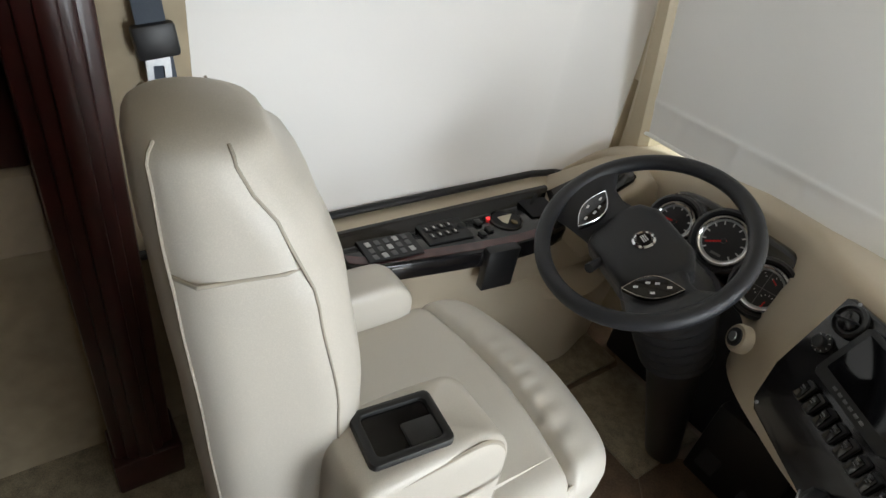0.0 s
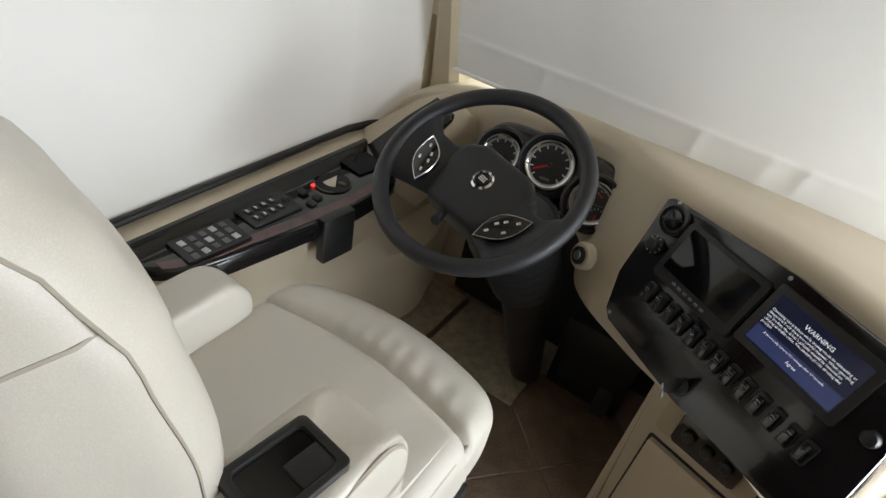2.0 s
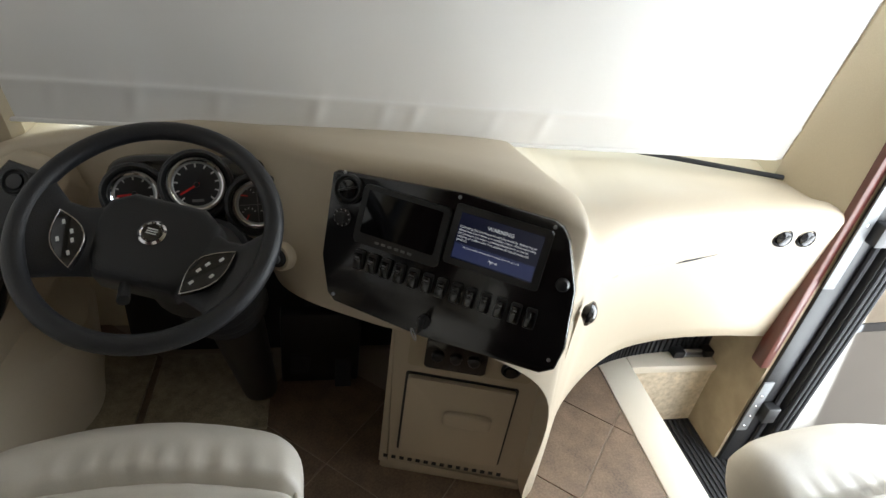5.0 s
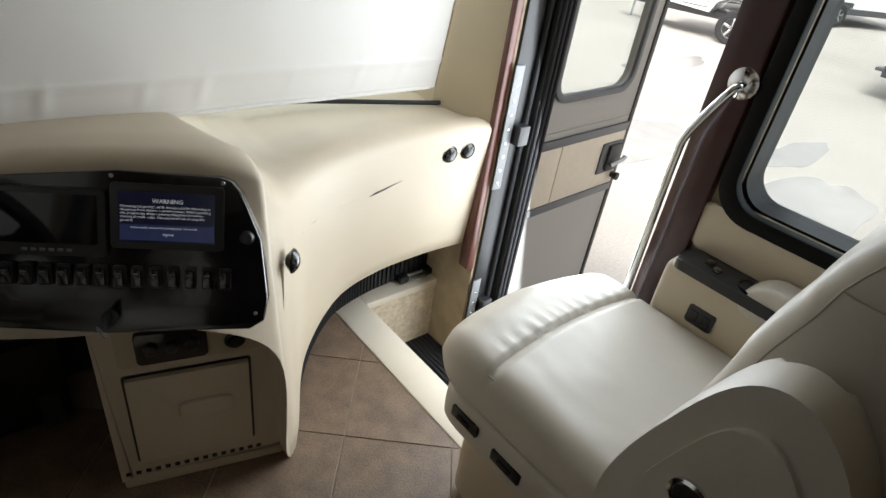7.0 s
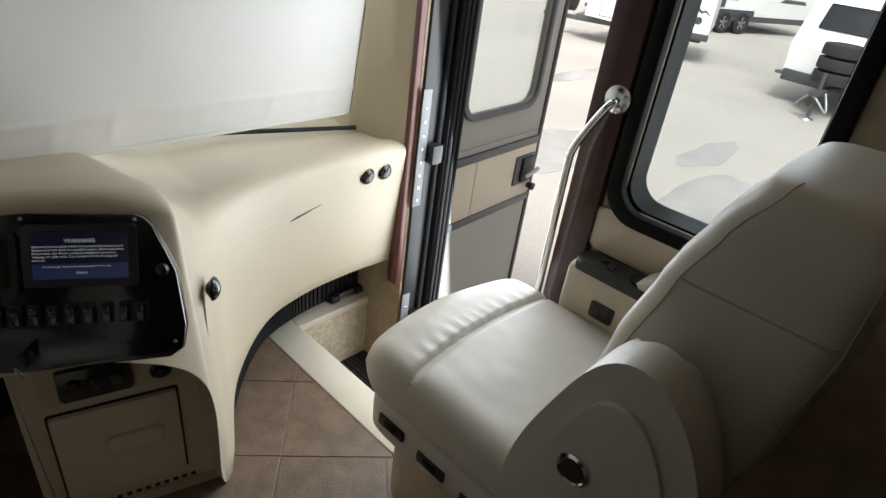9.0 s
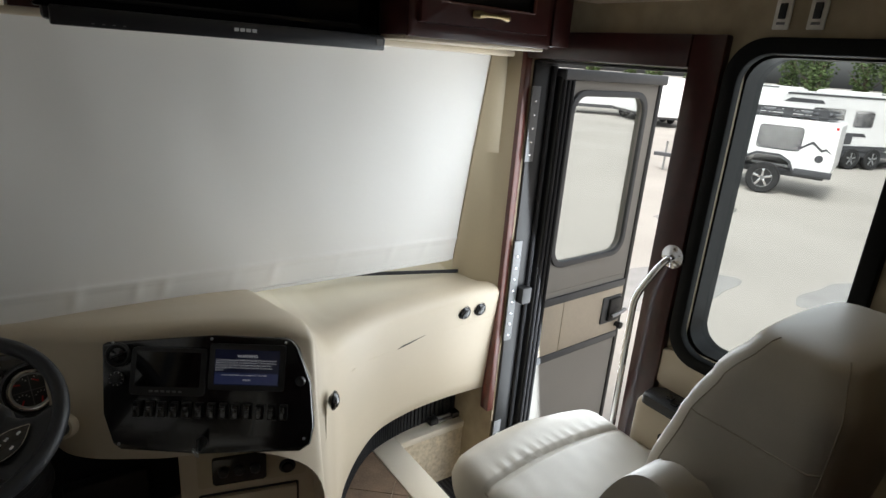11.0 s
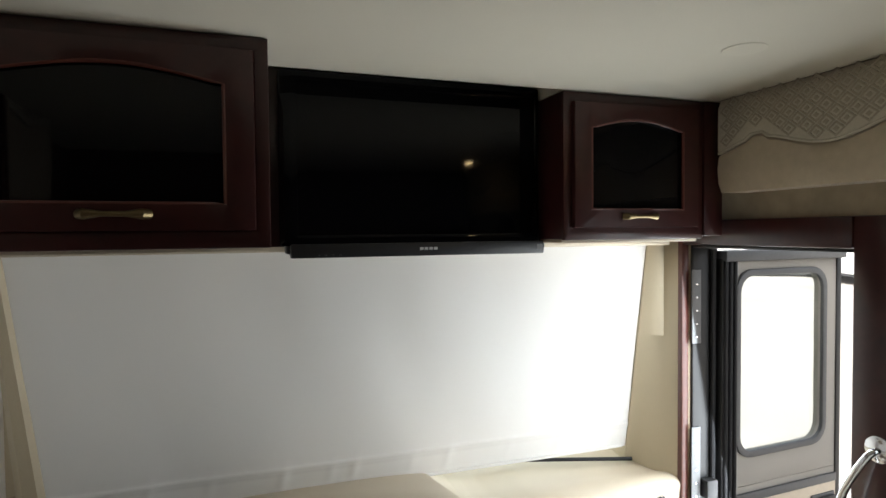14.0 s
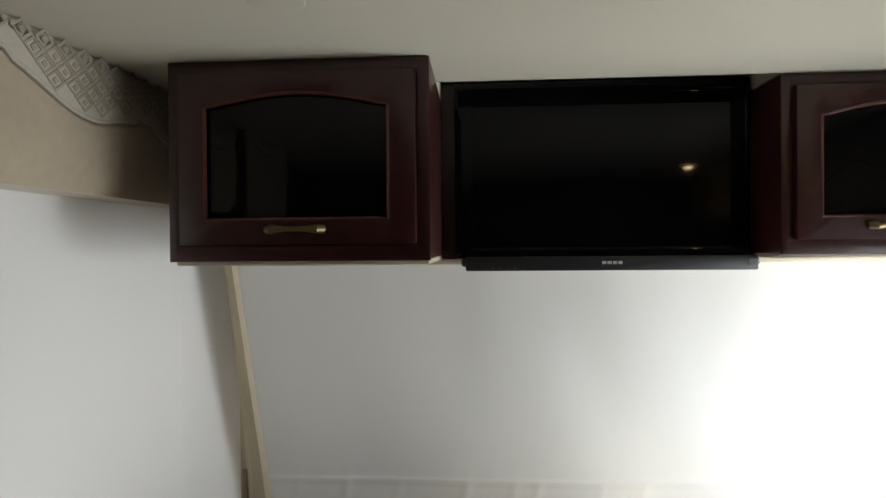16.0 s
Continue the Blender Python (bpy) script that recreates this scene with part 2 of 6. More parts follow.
def rounded(x0, x1, y0, y1, r, n=5):
    """The outline of a rectangle with round corners."""
    pts = []
    for cx, cy, a0 in ((x1 - r, y1 - r, 0), (x0 + r, y1 - r, 90), (x0 + r, y0 + r, 180), (x1 - r, y0 + r, 270)):
        for k in range(n + 1):
            a = radians(a0 + 90 * k / n)
            pts.append((cx + r * math.cos(a), cy + r * math.sin(a)))
    return pts


def hoop(outer, inner, depth, m=None, bevel=0.0):
    """A frame between two outlines with equally many points."""
    bm = bmesh.new()
    n = len(outer)
    lo_o, lo_i = [bm.verts.new((x, y, 0)) for x, y in outer], [bm.verts.new((x, y, 0)) for x, y in inner]
    hi_o, hi_i = [bm.verts.new((x, y, depth)) for x, y in outer], [bm.verts.new((x, y, depth)) for x, y in inner]
    rim = []
    for i in range(n):
        j = (i + 1) % n
        for q in ((lo_o[i], lo_o[j], hi_o[j], hi_o[i]), (hi_o[i], hi_o[j], hi_i[j], hi_i[i]), (hi_i[i], hi_i[j], lo_i[j], lo_i[i]), (lo_i[i], lo_i[j], lo_o[j], lo_o[i])):
            bm.faces.new(q)
    if bevel:
        es = [e for e in bm.edges if all(abs(v.co.z - depth) < 1e-6 for v in e.verts) and not ((e.verts[0] in hi_o) != (e.verts[1] in hi_o))]
        bmesh.ops.bevel(bm, geom=es, offset=bevel, segments=2, affect="EDGES", profile=0.5)
    if m is not None:
        bmesh.ops.transform(bm, matrix=m, verts=bm.verts[:])
    return bm


def pillow(sx, sy, sz, e=0.35, n=20, shape=None, m=None, bm=None):
    """A padded block: a rounded box of half sizes sx, sy, sz; shape(p) bends it."""
    bm = bm or bmesh.new()
    pw = lambda v, p: math.copysign(abs(v) ** p, v)
    loops = []
    for i in range(n + 1):
        f = -math.pi / 2 + math.pi * i / n
        loop = []
        for k in range(2 * n):
            t = 2 * math.pi * k / (2 * n)
            p = Vector((sx * pw(math.cos(f), e) * pw(math.cos(t), e), sy * pw(math.cos(f), e) * pw(math.sin(t), e), sz * pw(math.sin(f), e)))
            loop.append(shape(p) if shape else p)
        loops.append(loop)
    rings(bm, loops, True, False)
    bmesh.ops.remove_doubles(bm, verts=bm.verts[:], dist=1e-5)
    if m is not None:
        bmesh.ops.transform(bm, matrix=m, verts=bm.verts[:])
    return bm


def basis(o, x, y):
    """The pose with its x axis along x and its y axis near y."""
    x = Vector(x).normalized()
    z = x.cross(Vector(y)).normalized()
    y = z.cross(x)
    m = Matrix((x, y, z)).transposed().to_4x4()
    m.translation = o
    return m


def spline(points, n):
    """n points evenly in the parameter along a smooth curve through the given points."""
    ps = [Vector(p) for p in points]
    ps = [2 * ps[0] - ps[1], *ps, 2 * ps[-1] - ps[-2]]
    out = []
    for k in range(n):
        f = k / (n - 1) * (len(ps) - 3)
        i = min(int(f), len(ps) - 4)
        t = f - i
        a, b, c, d = ps[i : i + 4]
        out.append(0.5 * (2 * b + (c - a) * t + (2 * a - 5 * b + 4 * c - d) * t * t + (3 * b - a - 3 * c + d) * t**3))
    return out


def writing(name, text, size, m, material, parent, align="LEFT"):
    """Flat letters in Blender's own font, as a mesh."""
    cu = bpy.data.curves.new(name, "FONT")
    cu.body, cu.size, cu.align_x, cu.align_y, cu.resolution_u = text, size, align, "CENTER", 2
    tmp = bpy.data.objects.new(name, cu)
    me = bpy.data.meshes.new_from_object(tmp)
    bpy.data.objects.remove(tmp)
    me.name = name
    me.transform(m)
    me.materials.clear()
    me.materials.append(material)
    ob = new(name, me)
    ob.parent = parent
    return ob


# ---- the cab's shell ----
LW, RW, CEILZ = -1.02, 1.35, 2.13
FY0, FY1 = 1.48, 1.35  # the windscreen blind at its hem and at its top


def blind_y(z):
    return FY0 - 0.16 * (z - 0.83)


fl = box(-1.5, 0.955, -3.2, 1.75, -0.09, -0.0035)
box(0.955, 1.5, 1.49, 1.75, -0.09, -0.0035, bm=fl)
box(0.955, 1.36, -3.2, 0.50, -0.09, -0.0035, bm=fl)
floor = part("floor", fl, GROUT, sharp=0)
tagged(floor, "brown tiled cab floor with pale grout lines", "floor", kind="structure")
# the ceiling, with a shallow recess over the television
ce = box(-1.5, 1.5, -3.2, 1.01, CEILZ, CEILZ + 0.05)
box(-1.5, -0.185, 1.01, 1.75, CEILZ, CEILZ + 0.05, bm=ce)
box(0.665, 1.5, 1.01, 1.75, CEILZ, CEILZ + 0.05, bm=ce)
box(-0.185, 0.665, 1.32, 1.75, CEILZ, CEILZ + 0.05, bm=ce)
box(-0.22, 0.70, 0.98, 1.36, CEILZ + 0.052, CEILZ + 0.09, bm=ce)
ceiling = part("ceiling", ce, CEIL)
tagged(ceiling, "smooth cream cloth covered ceiling", "ceiling", kind="structure")
# right wall with the doorway and the passenger window
DY0, DY1, DZ1 = 0.61, 1.255, 1.655
WY0, WY1, WZ0, WZ1 = 0.085, 0.462, 0.86, 1.70
wr = box(RW, RW + 0.11, -3.2, WY0, -0.9, CEILZ)
box(RW, RW + 0.11, WY0, DY0, WZ1, CEILZ, bm=wr)
box(RW, RW + 0.11, WY0, DY0, -0.9, WZ0, bm=wr)
box(RW, RW + 0.11, WY1, DY0, WZ0, WZ1, bm=wr)
box(RW, RW + 0.11, DY0, DY1, DZ1, CEILZ, bm=wr)
box(RW, RW + 0.11, DY1, 1.75, -0.9, CEILZ, bm=wr)
wall_right = tagged(part("wall_right", wr, WALLP, sharp=0), "tan mottled wallpaper side wall with doorway", "wall", kind="structure")
SZ0, SZ1, SY0, SY1 = 0.60, 1.95, 0.28, 1.58
wl = box(LW - 0.11, LW - 0.03, -3.2, SY0, -0.9, CEILZ)
box(LW - 0.11, LW - 0.03, SY0, 1.75, -0.9, SZ0, bm=wl)
box(LW - 0.11, LW - 0.03, SY0, 1.75, SZ1, CEILZ, bm=wl)
box(LW - 0.11, LW - 0.03, SY1, 1.75, SZ0, SZ1, bm=wl)
wall_left = tagged(part("wall_left", wl, WALLP, sharp=0), "tan wallpaper driver side wall with window", "wall", kind="structure")
wf = box(-1.5, 1.5, 1.72, 1.8, -0.9, 0.765)
# cowl box added to stop light leaking in behind the dashboard
box(-1.2, 1.36, 1.60, 1.72, 0.68, 0.755, bm=wf)
box(-1.5, 1.5, 1.40, 1.5, 1.85, CEILZ, bm=wf)
wall_front = tagged(part("wall_front", wf, VINYL_DK, sharp=0), "tan front bulkhead under and over windscreen", "wall", kind="structure")
# unseen wall added behind the camera, dark to hold down bounced light
wall_back_unseen = tagged(part("wall_back_unseen", box(-1.5, 1.5, -1.25, -1.15, -0.9, CEILZ), CHERRY, sharp=0), "unseen dark wall added behind the camera to cut bounced light", "wall", kind="structure")


# ---- blinds ----
def blind(name, x0, x1, z0, z1, place, cloth, waves, label):
    """A hanging blind with a doubled hem; place(a, z) gives a point on it."""
    bm = B()
    nx, nz = 260, 190
    rows = []
    for j in range(nz + 1):
        z = z0 + (z1 - z0) * j / nz
        row = []
        for i in range(nx + 1):
            a = x0 + (x1 - x0) * i / nx
            p, n = place(a, z)
            d = waves(a, z)
            row.append(bm.verts.new(p + n * d))
        rows.append(row)
    for a, b in zip(rows, rows[1:]):
        for i in range(nx):
            bm.faces.new((a[i], a[i + 1], b[i + 1], b[i]))
    ob = part(name, bm, cloth, sharp=0)
    ob.data.shade_smooth()
    return tagged(ob, label, "blind")


PINCHES = [(-0.72, 0.5), (-0.55, 0.9), (-0.37, 0.6), (-0.14, 1.0), (0.02, 0.7), (0.10, 0.9), (0.31, 0.5), (0.45, 0.8), (0.70, 0.35), (0.92, 0.5), (1.08, 0.3)]


def front_waves(a, z):
    """Soft slack in the cloth, a stitched ridge over the hem and small creases where it pinches."""
    d = 0.010 * noise.noise((a * 1.3, z * 0.7, 3.1)) + 0.004 * noise.noise(((a + 0.6 * z) * 4.2, (z - a) * 0.9, 9.0))
    d += 0.0016 * noise.noise((a * 9, z * 3, 1.0))
    d += 0.005 * math.exp(-(((z - 0.925) / 0.006) ** 2)) + 0.003 * math.exp(-(((z - 0.912) / 0.004) ** 2))
    for x, h in PINCHES:
        q = (a - x - 0.25 * (z - 0.90)) / 0.016
        d += h * 0.0045 * math.exp(-q * q) * math.exp(-(((z - 0.895) / 0.045) ** 2))
    return d


def blind_left(z):
    """The slanting left edge of the windscreen blind."""
    return -0.798 - 0.078 * (z - 0.88)


fb = blind("windscreen_blind", -0.82, 1.235, 0.825, 1.95, lambda a, z: (Vector((1.235 + (a - 1.235) * (1.235 - blind_left(z)) / 2.055, blind_y(z), z)), Vector((0, -1, 0))), SHADE, front_waves, "white pleat-free roller blind drawn over windscreen")
sb = blind("side_blind", 0.27, 1.49, 0.60, 1.96, lambda a, z: (Vector((LW + 0.125 * max(0, (a - 1.30) / 0.19) ** 1.5, a, z)), Vector((1, 0, 0))), SHADE_SIDE, lambda a, z: 0.004 * noise.noise((a * 2, z * 1.2, 5)), "white roller blind drawn over driver window")
part("hem_bar", tube([(-0.815, blind_y(0.93) + 0.012, 0.828), (1.21, blind_y(0.93) + 0.012, 0.828)], 0.006, 8), SHADE, fb)

# windscreen and side glass
ws = part("pane", box(-1.3, 1.35, -0.004, 0.004, 0, 1.25, m=Matrix.Translation((0, 1.68, 0.72)) @ pose(0, 0, 0, 9, 0, 0)), GLASS)
ws.visible_shadow = False
window_f = thing("window_1", label="large raked glass windscreen behind a blind", category="windscreen", kind="structure")
ws.parent = window_f
part("window_frame", tube([(-0.9, 1.60, 0.775), (0.2, 1.61, 0.80), (0.8, 1.57, 0.79), (1.25, 1.46, 0.775)], 0.008, 8), RUBBER, window_f)

# corner posts beside the windscreen
cl = B()
rings(cl, [[(-0.96, 1.66, z), (-0.935, 1.50, z), (min(-0.90, blind_left(z) - w - 0.012), 1.475, z), (blind_left(z) - w - 0.010, blind_y(z) + 0.015, z), (blind_left(z) - w, blind_y(z) - 0.004, z), (blind_left(z) - w * 0.75, blind_y(z) - 0.018, z), (blind_left(z) - w * 0.2, blind_y(z) - 0.018, z), (blind_left(z) + 0.004, blind_y(z) + 0.004, z), (blind_left(z), 1.66, z)] for z, w in ((0.70, 0.10), (0.80, 0.085), (0.95, 0.068), (1.2, 0.055), (1.6, 0.038), (2.12, 0.03))])
# box behind the post, added to close a light leak beside the side blind
box(-1.12, -0.95, 1.645, 1.70, 0.66, 2.12, bm=cl)
post_l = tagged(part("trim_corner_post_left", cl, VINYL_DK), "tan vinyl covered windscreen corner post", "post", kind="structure")
cr = B()
rings(cr, [[(1.36, 1.27, z), (1.325, 1.27, z), (1.30, 1.33, z), (1.262, blind_y(z) - 0.035, z), (1.232, blind_y(z) - 0.01, z), (1.228, blind_y(z) + 0.10, z), (1.36, blind_y(z) + 0.2, z)] for z in (0.74, 1.0, 1.3, 1.685)])
post_r = tagged(part("trim_corner_post_right", cr, VINYL_DK), "tan vinyl covered windscreen corner post", "post", kind="structure")

# ---- doorway ----
casing = thing("trim_door_casing", label="dark cherry wood casing round the entry doorway", category="door casing", kind="structure")
part("board", box(RW - 0.028, RW + 0.01, DY1, DY1 + 0.055, 0.17, DZ1 + 0.09, 0.008), CHERRY_LT, casing)
part("board", box(RW - 0.028, RW + 0.01, DY0 - 0.10, DY0, 0.02, DZ1 + 0.09, 0.008), CHERRY, casing)
part("board", box(RW - 0.030, RW + 0.01, DY0, DY1, DZ1, DZ1 + 0.09, 0.008), CHERRY, casing)
jamb = thing("trim_door_jamb", label="black metal door jamb with rubber seals", category="door jamb", kind="structure")
part("jamb_side", box(RW + 0.012, RW + 0.13, DY1 - 0.012, DY1 + 0.04, -0.45, DZ1 - 0.003, 0.004), BLACK, jamb)
part("jamb_side", box(RW + 0.012, RW + 0.13, DY0 - 0.04, DY0 + 0.006, -0.45, DZ1 - 0.003, 0.004), BLACK, jamb)
part("jamb_top", box(RW + 0.012, RW + 0.13, DY0 + 0.006, DY1 - 0.012, DZ1 - 0.012, DZ1 - 0.002, 0.003), BLACK, jamb)
part("seal", tube([(RW + 0.10, DY1 - 0.02, -0.4), (RW + 0.10, DY1 - 0.02, DZ1 - 0.02)], 0.010, 8), RUBBER, jamb)
for z0, z1 in ((-0.12, 0.12), (0.52, 0.96), (1.28, 1.56)):
    hinge = part("hinge", box(RW + 0.004, RW + 0.045, DY1 - 0.018, DY1 - 0.012, z0, z1, 0.001), HINGE, jamb, "riveted zinc piano hinge leaf")
    for k in range(int((z1 - z0) / 0.05)):
        part("rivet", disc((RW + 0.025, DY1 - 0.018, z0 + 0.025 + k * 0.05), (0, -1, 0), [(0.005, 0), (0.004, 0.002), (0.0, 0.003)], 8), CHROME, hinge)
part("hinge_block", box(RW + 0.05, RW + 0.10, DY1 - 0.05, DY1 - 0.012, 0.69, 0.76, 0.004), BLACK, jamb)
part("hinge_block", box(RW + 0.05, RW + 0.10, DY1 - 0.05, DY1 - 0.012, -0.05, 0.02, 0.004), BLACK, jamb)

# entry door, open outwards
door = thing("door_1", Matrix.Translation((RW + 0.135, DY1 - 0.03, 0)) @ pose(0, 0, 0, 0, 0, 3), "open entry door with window and cream panel", "door", kind="structure")
DW, D0, D1 = 0.66, -0.50, 1.60
dl = box(0, DW, 0, 0.035, D0, 0.70)
part("lower_skin", dl, GREYP, door)
up = pose(0, 0, 0, 90, 0, 0)
part("window_surround", hoop([(x, y) for x, y in rounded(0.0, DW, 0.70, D1, 0.012)], rounded(0.075, DW - 0.10, 0.83, D1 - 0.06, 0.07), 0.035, Matrix.Translation((0, 0.035, 0)) @ up, 0.004), GREYP, door)
dwin = part("window_frame", hoop(rounded(0.06, DW - 0.085, 0.815, D1 - 0.045, 0.085), rounded(0.085, DW - 0.11, 0.84, D1 - 0.07, 0.065), 0.014, Matrix.Translation((0, 0, 0)) @ up, 0.004), ALU, door)
dg = part("pane", box(0.07, DW - 0.095, 0.015, 0.019, 0.82, D1 - 0.05), GLASS, door)
dg.visible_shadow = False
part("edge_frame", box(-0.012, 0.062, -0.012, 0.05, D0, D1, 0.004), BLACK, door)
for k in range(3):
    part("seal", tube([(0.0 + 0.024 * k, -0.016, D0), (0.0 + 0.024 * k, -0.016, D1)], 0.0085, 8), RUBBER, door)
part("edge_frame", box(0.062, 0.074, -0.008, 0.0, D0, D1, 0.002), STEEL, door)
part("edge_frame", box(DW - 0.016, DW + 0.012, -0.006, 0.05, D0, D1 + 0.01, 0.004), BLACK, door)
part("top_rail", box(-0.01, DW + 0.01, -0.03, 0.05, D1 - 0.012, D1 + 0.03, 0.008), ALU, door)
for z in (0.36, 0.64):
    part("cross_rail", box(0.035, DW - 0.016, -0.012, 0.0, z, z + 0.035, 0.003), ALU, door)
part("door_panel", box(0.035, DW - 0.016, -0.008, 0.0, 0.395, 0.64, 0.003), DOORTAN, door, "cream inset door panel")
part("panel_groove", box(0.20, 0.203, -0.0095, -0.006, 0.397, 0.638), WALLP, door)
lk = part("latch_plate", box(DW - 0.17, DW - 0.03, -0.016, -0.006, 0.46, 0.60, 0.005), ALU, door)
part("latch_box", box(DW - 0.13, DW - 0.04, -0.030, -0.014, 0.475, 0.59, 0.006), BLACK, lk)
part("lever", tube([(DW - 0.12, -0.04, 0.505), (DW - 0.05, -0.05, 0.525), (DW - 0.035, -0.05, 0.535)], 0.009, 10), STEEL, lk, "steel lever handle")
part("bolt", disc((DW - 0.03, -0.008, 0.435), (0, -1, 0), [(0.014, 0), (0.014, 0.018), (0.018, 0.02), (0.018, 0.032), (0.008, 0.036)], 14), BLACK, door)

# stepwell beside the door
sw = thing("stepwell", label="carpeted entry stepwell with cream border and ribbed tread", category="stepwell", kind="structure")
part("border", box(0.872, 1.0, 0.50, 1.55, -0.03, 0.004, 0.006), TRIM_W, sw)
part("border", box(1.0, 1.46, 1.44, 1.60, -0.03, 0.004, 0.006), TRIM_W, sw)
part("riser_back", box(1.0, 1.46, 0.50, 0.55, -0.6, -0.03), CARPET_LT, sw)
part("riser_front", box(1.0, 1.46, 1.445, 1.49, -0.6, -0.03), CARPET_LT, sw, "pale sculpted carpet riser")
part("riser_side", box(0.955, 1.0, 0.50, 1.445, -0.6, -0.03), CARPET_LT, sw)
tr = part("tread", box(1.0, 1.46, 0.55, 1.445, -0.34, -0.30), BLACK, sw)
for k in range(22):
    part("rib", box(1.004 + k * 0.0205, 1.014 + k * 0.0205, 0.56, 1.44, -0.301, -0.294, 0.002, 1), RUBBER, tr)
sl = part("step_lamp", disc((1.40, 1.445, -0.22), (0, -1, 0), [(0.032, 0), (0.032, 0.008), (0.026, 0.012)], 20), STEEL, sw)
part("lens", disc((1.40, 1.433, -0.22), (0, -1, 0), [(0.022, 0), (0.018, 0.006), (0.005, 0.009)], 16), LAMPW, sl)


# ---- seats ----
def section(w, y0, y1, z, r=0.045, n=5, bulge=0.012):
    """A padded cross-section of a backrest: half width w, from the rear y0 to the front y1."""
    r = min(r, (y1 - y0) * 0.45, w * 0.9)
    out = []
    for x, y in rounded(-w, w, y0, y1, r, n):
        out.append(Vector((x, y, z)))
    full = []
    for a, b in zip(out, out[1:] + out[:1]):
        k = max(1, int((b - a).length / 0.03))
        full += [a.lerp(b, i / k) for i in range(k)]
    for p in full:
        f = 1 - (p.x / w) ** 2
        p.y += bulge * f * (1 if p.y > (y0 + y1) / 2 else -0.6)
    return full


def resample(ps, n):
    d = [0.0]
    for a, b in zip(ps, ps[1:] + ps[:1]):
        d.append(d[-1] + (b - a).length)
    out, i, loop = [], 0, ps + ps[:1]
    for k in range(n):
        s = d[-1] * k / n
        while d[i + 1] < s:
            i += 1
        out.append(loop[i].lerp(loop[i + 1], (s - d[i]) / max(1e-9, d[i + 1] - d[i])))
    return out


def ramp(table, z):
    """Straight-line reading of a table of rows, by their first number."""
    for a, b in zip(table, table[1:]):
        if z <= b[0]:
            t = max(0, (z - a[0]) / (b[0] - a[0]))
            t = t * t * (3 - 2 * t) * 0.5 + t * 0.5
            return [p + (q - p) * t for p, q in zip(a[1:], b[1:])]
    return list(table[-1][1:])


def raised_arm(s, x, oy):
    """The swung-up armrest on the passenger seat's inner side, with an inset panel and a badge."""
    out = [(y - oy, z) for y, z in ((0.125, 0.505), (0.19, 0.545), (0.218, 0.62), (0.205, 0.72), (0.168, 0.83), (0.12, 0.935), (0.07, 0.978), (0.015, 0.968), (-0.04, 0.91), (-0.085, 0.81), (-0.10, 0.70), (-0.075, 0.58), (-0.01, 0.51), (0.06, 0.495))]
    smooth = [(p.x, p.y) for p in spline([(y, z, 0) for y, z in out + out[:1]], 53)[:-1]]
    mid = Vector((sum(y for y, z in smooth), sum(z for y, z in smooth))) / len(smooth)
    m = basis((x - 0.048, 0, 0), (0, 1, 0), (0, 0, 1))
    a = part("armrest", prism(smooth, 0.094, m, 0.020, seg=5), LEATHER, s, sharp=60)
    f = basis((x - 0.044, 0, 0), (0, -1, 0), (0, 0, 1))
    inset = [(-(mid.x + (y - mid.x) * 0.72), mid.y + (z - mid.y) * 0.78 - 0.012) for y, z in smooth]
    part("side_panel", prism(inset, 0.012, f, 0.005, seg=3), LEATHER, a, "raised padded side panel")
    part("seam", tube([(x - 0.036, mid.x + (y - mid.x) * 0.93, mid.y + (z - mid.y) * 0.96) for y, z in smooth[2:34]], 0.0022, 6), PIPING, a)
    c = Vector((x - 0.055, 0.095 - oy, 0.752))
    md = part("badge", disc(c, (-1, 0, 0), [(0.030, 0), (0.030, 0.006), (0.025, 0.009), (0.022, 0.006)], 28), CHROME, a, "round chrome badge")
    part("badge_face", disc(c - Vector((0.004, 0, 0)), (-1, 0, 0), [(0.022, 0), (0.021, 0.0035)], 24), GLOSS, md)


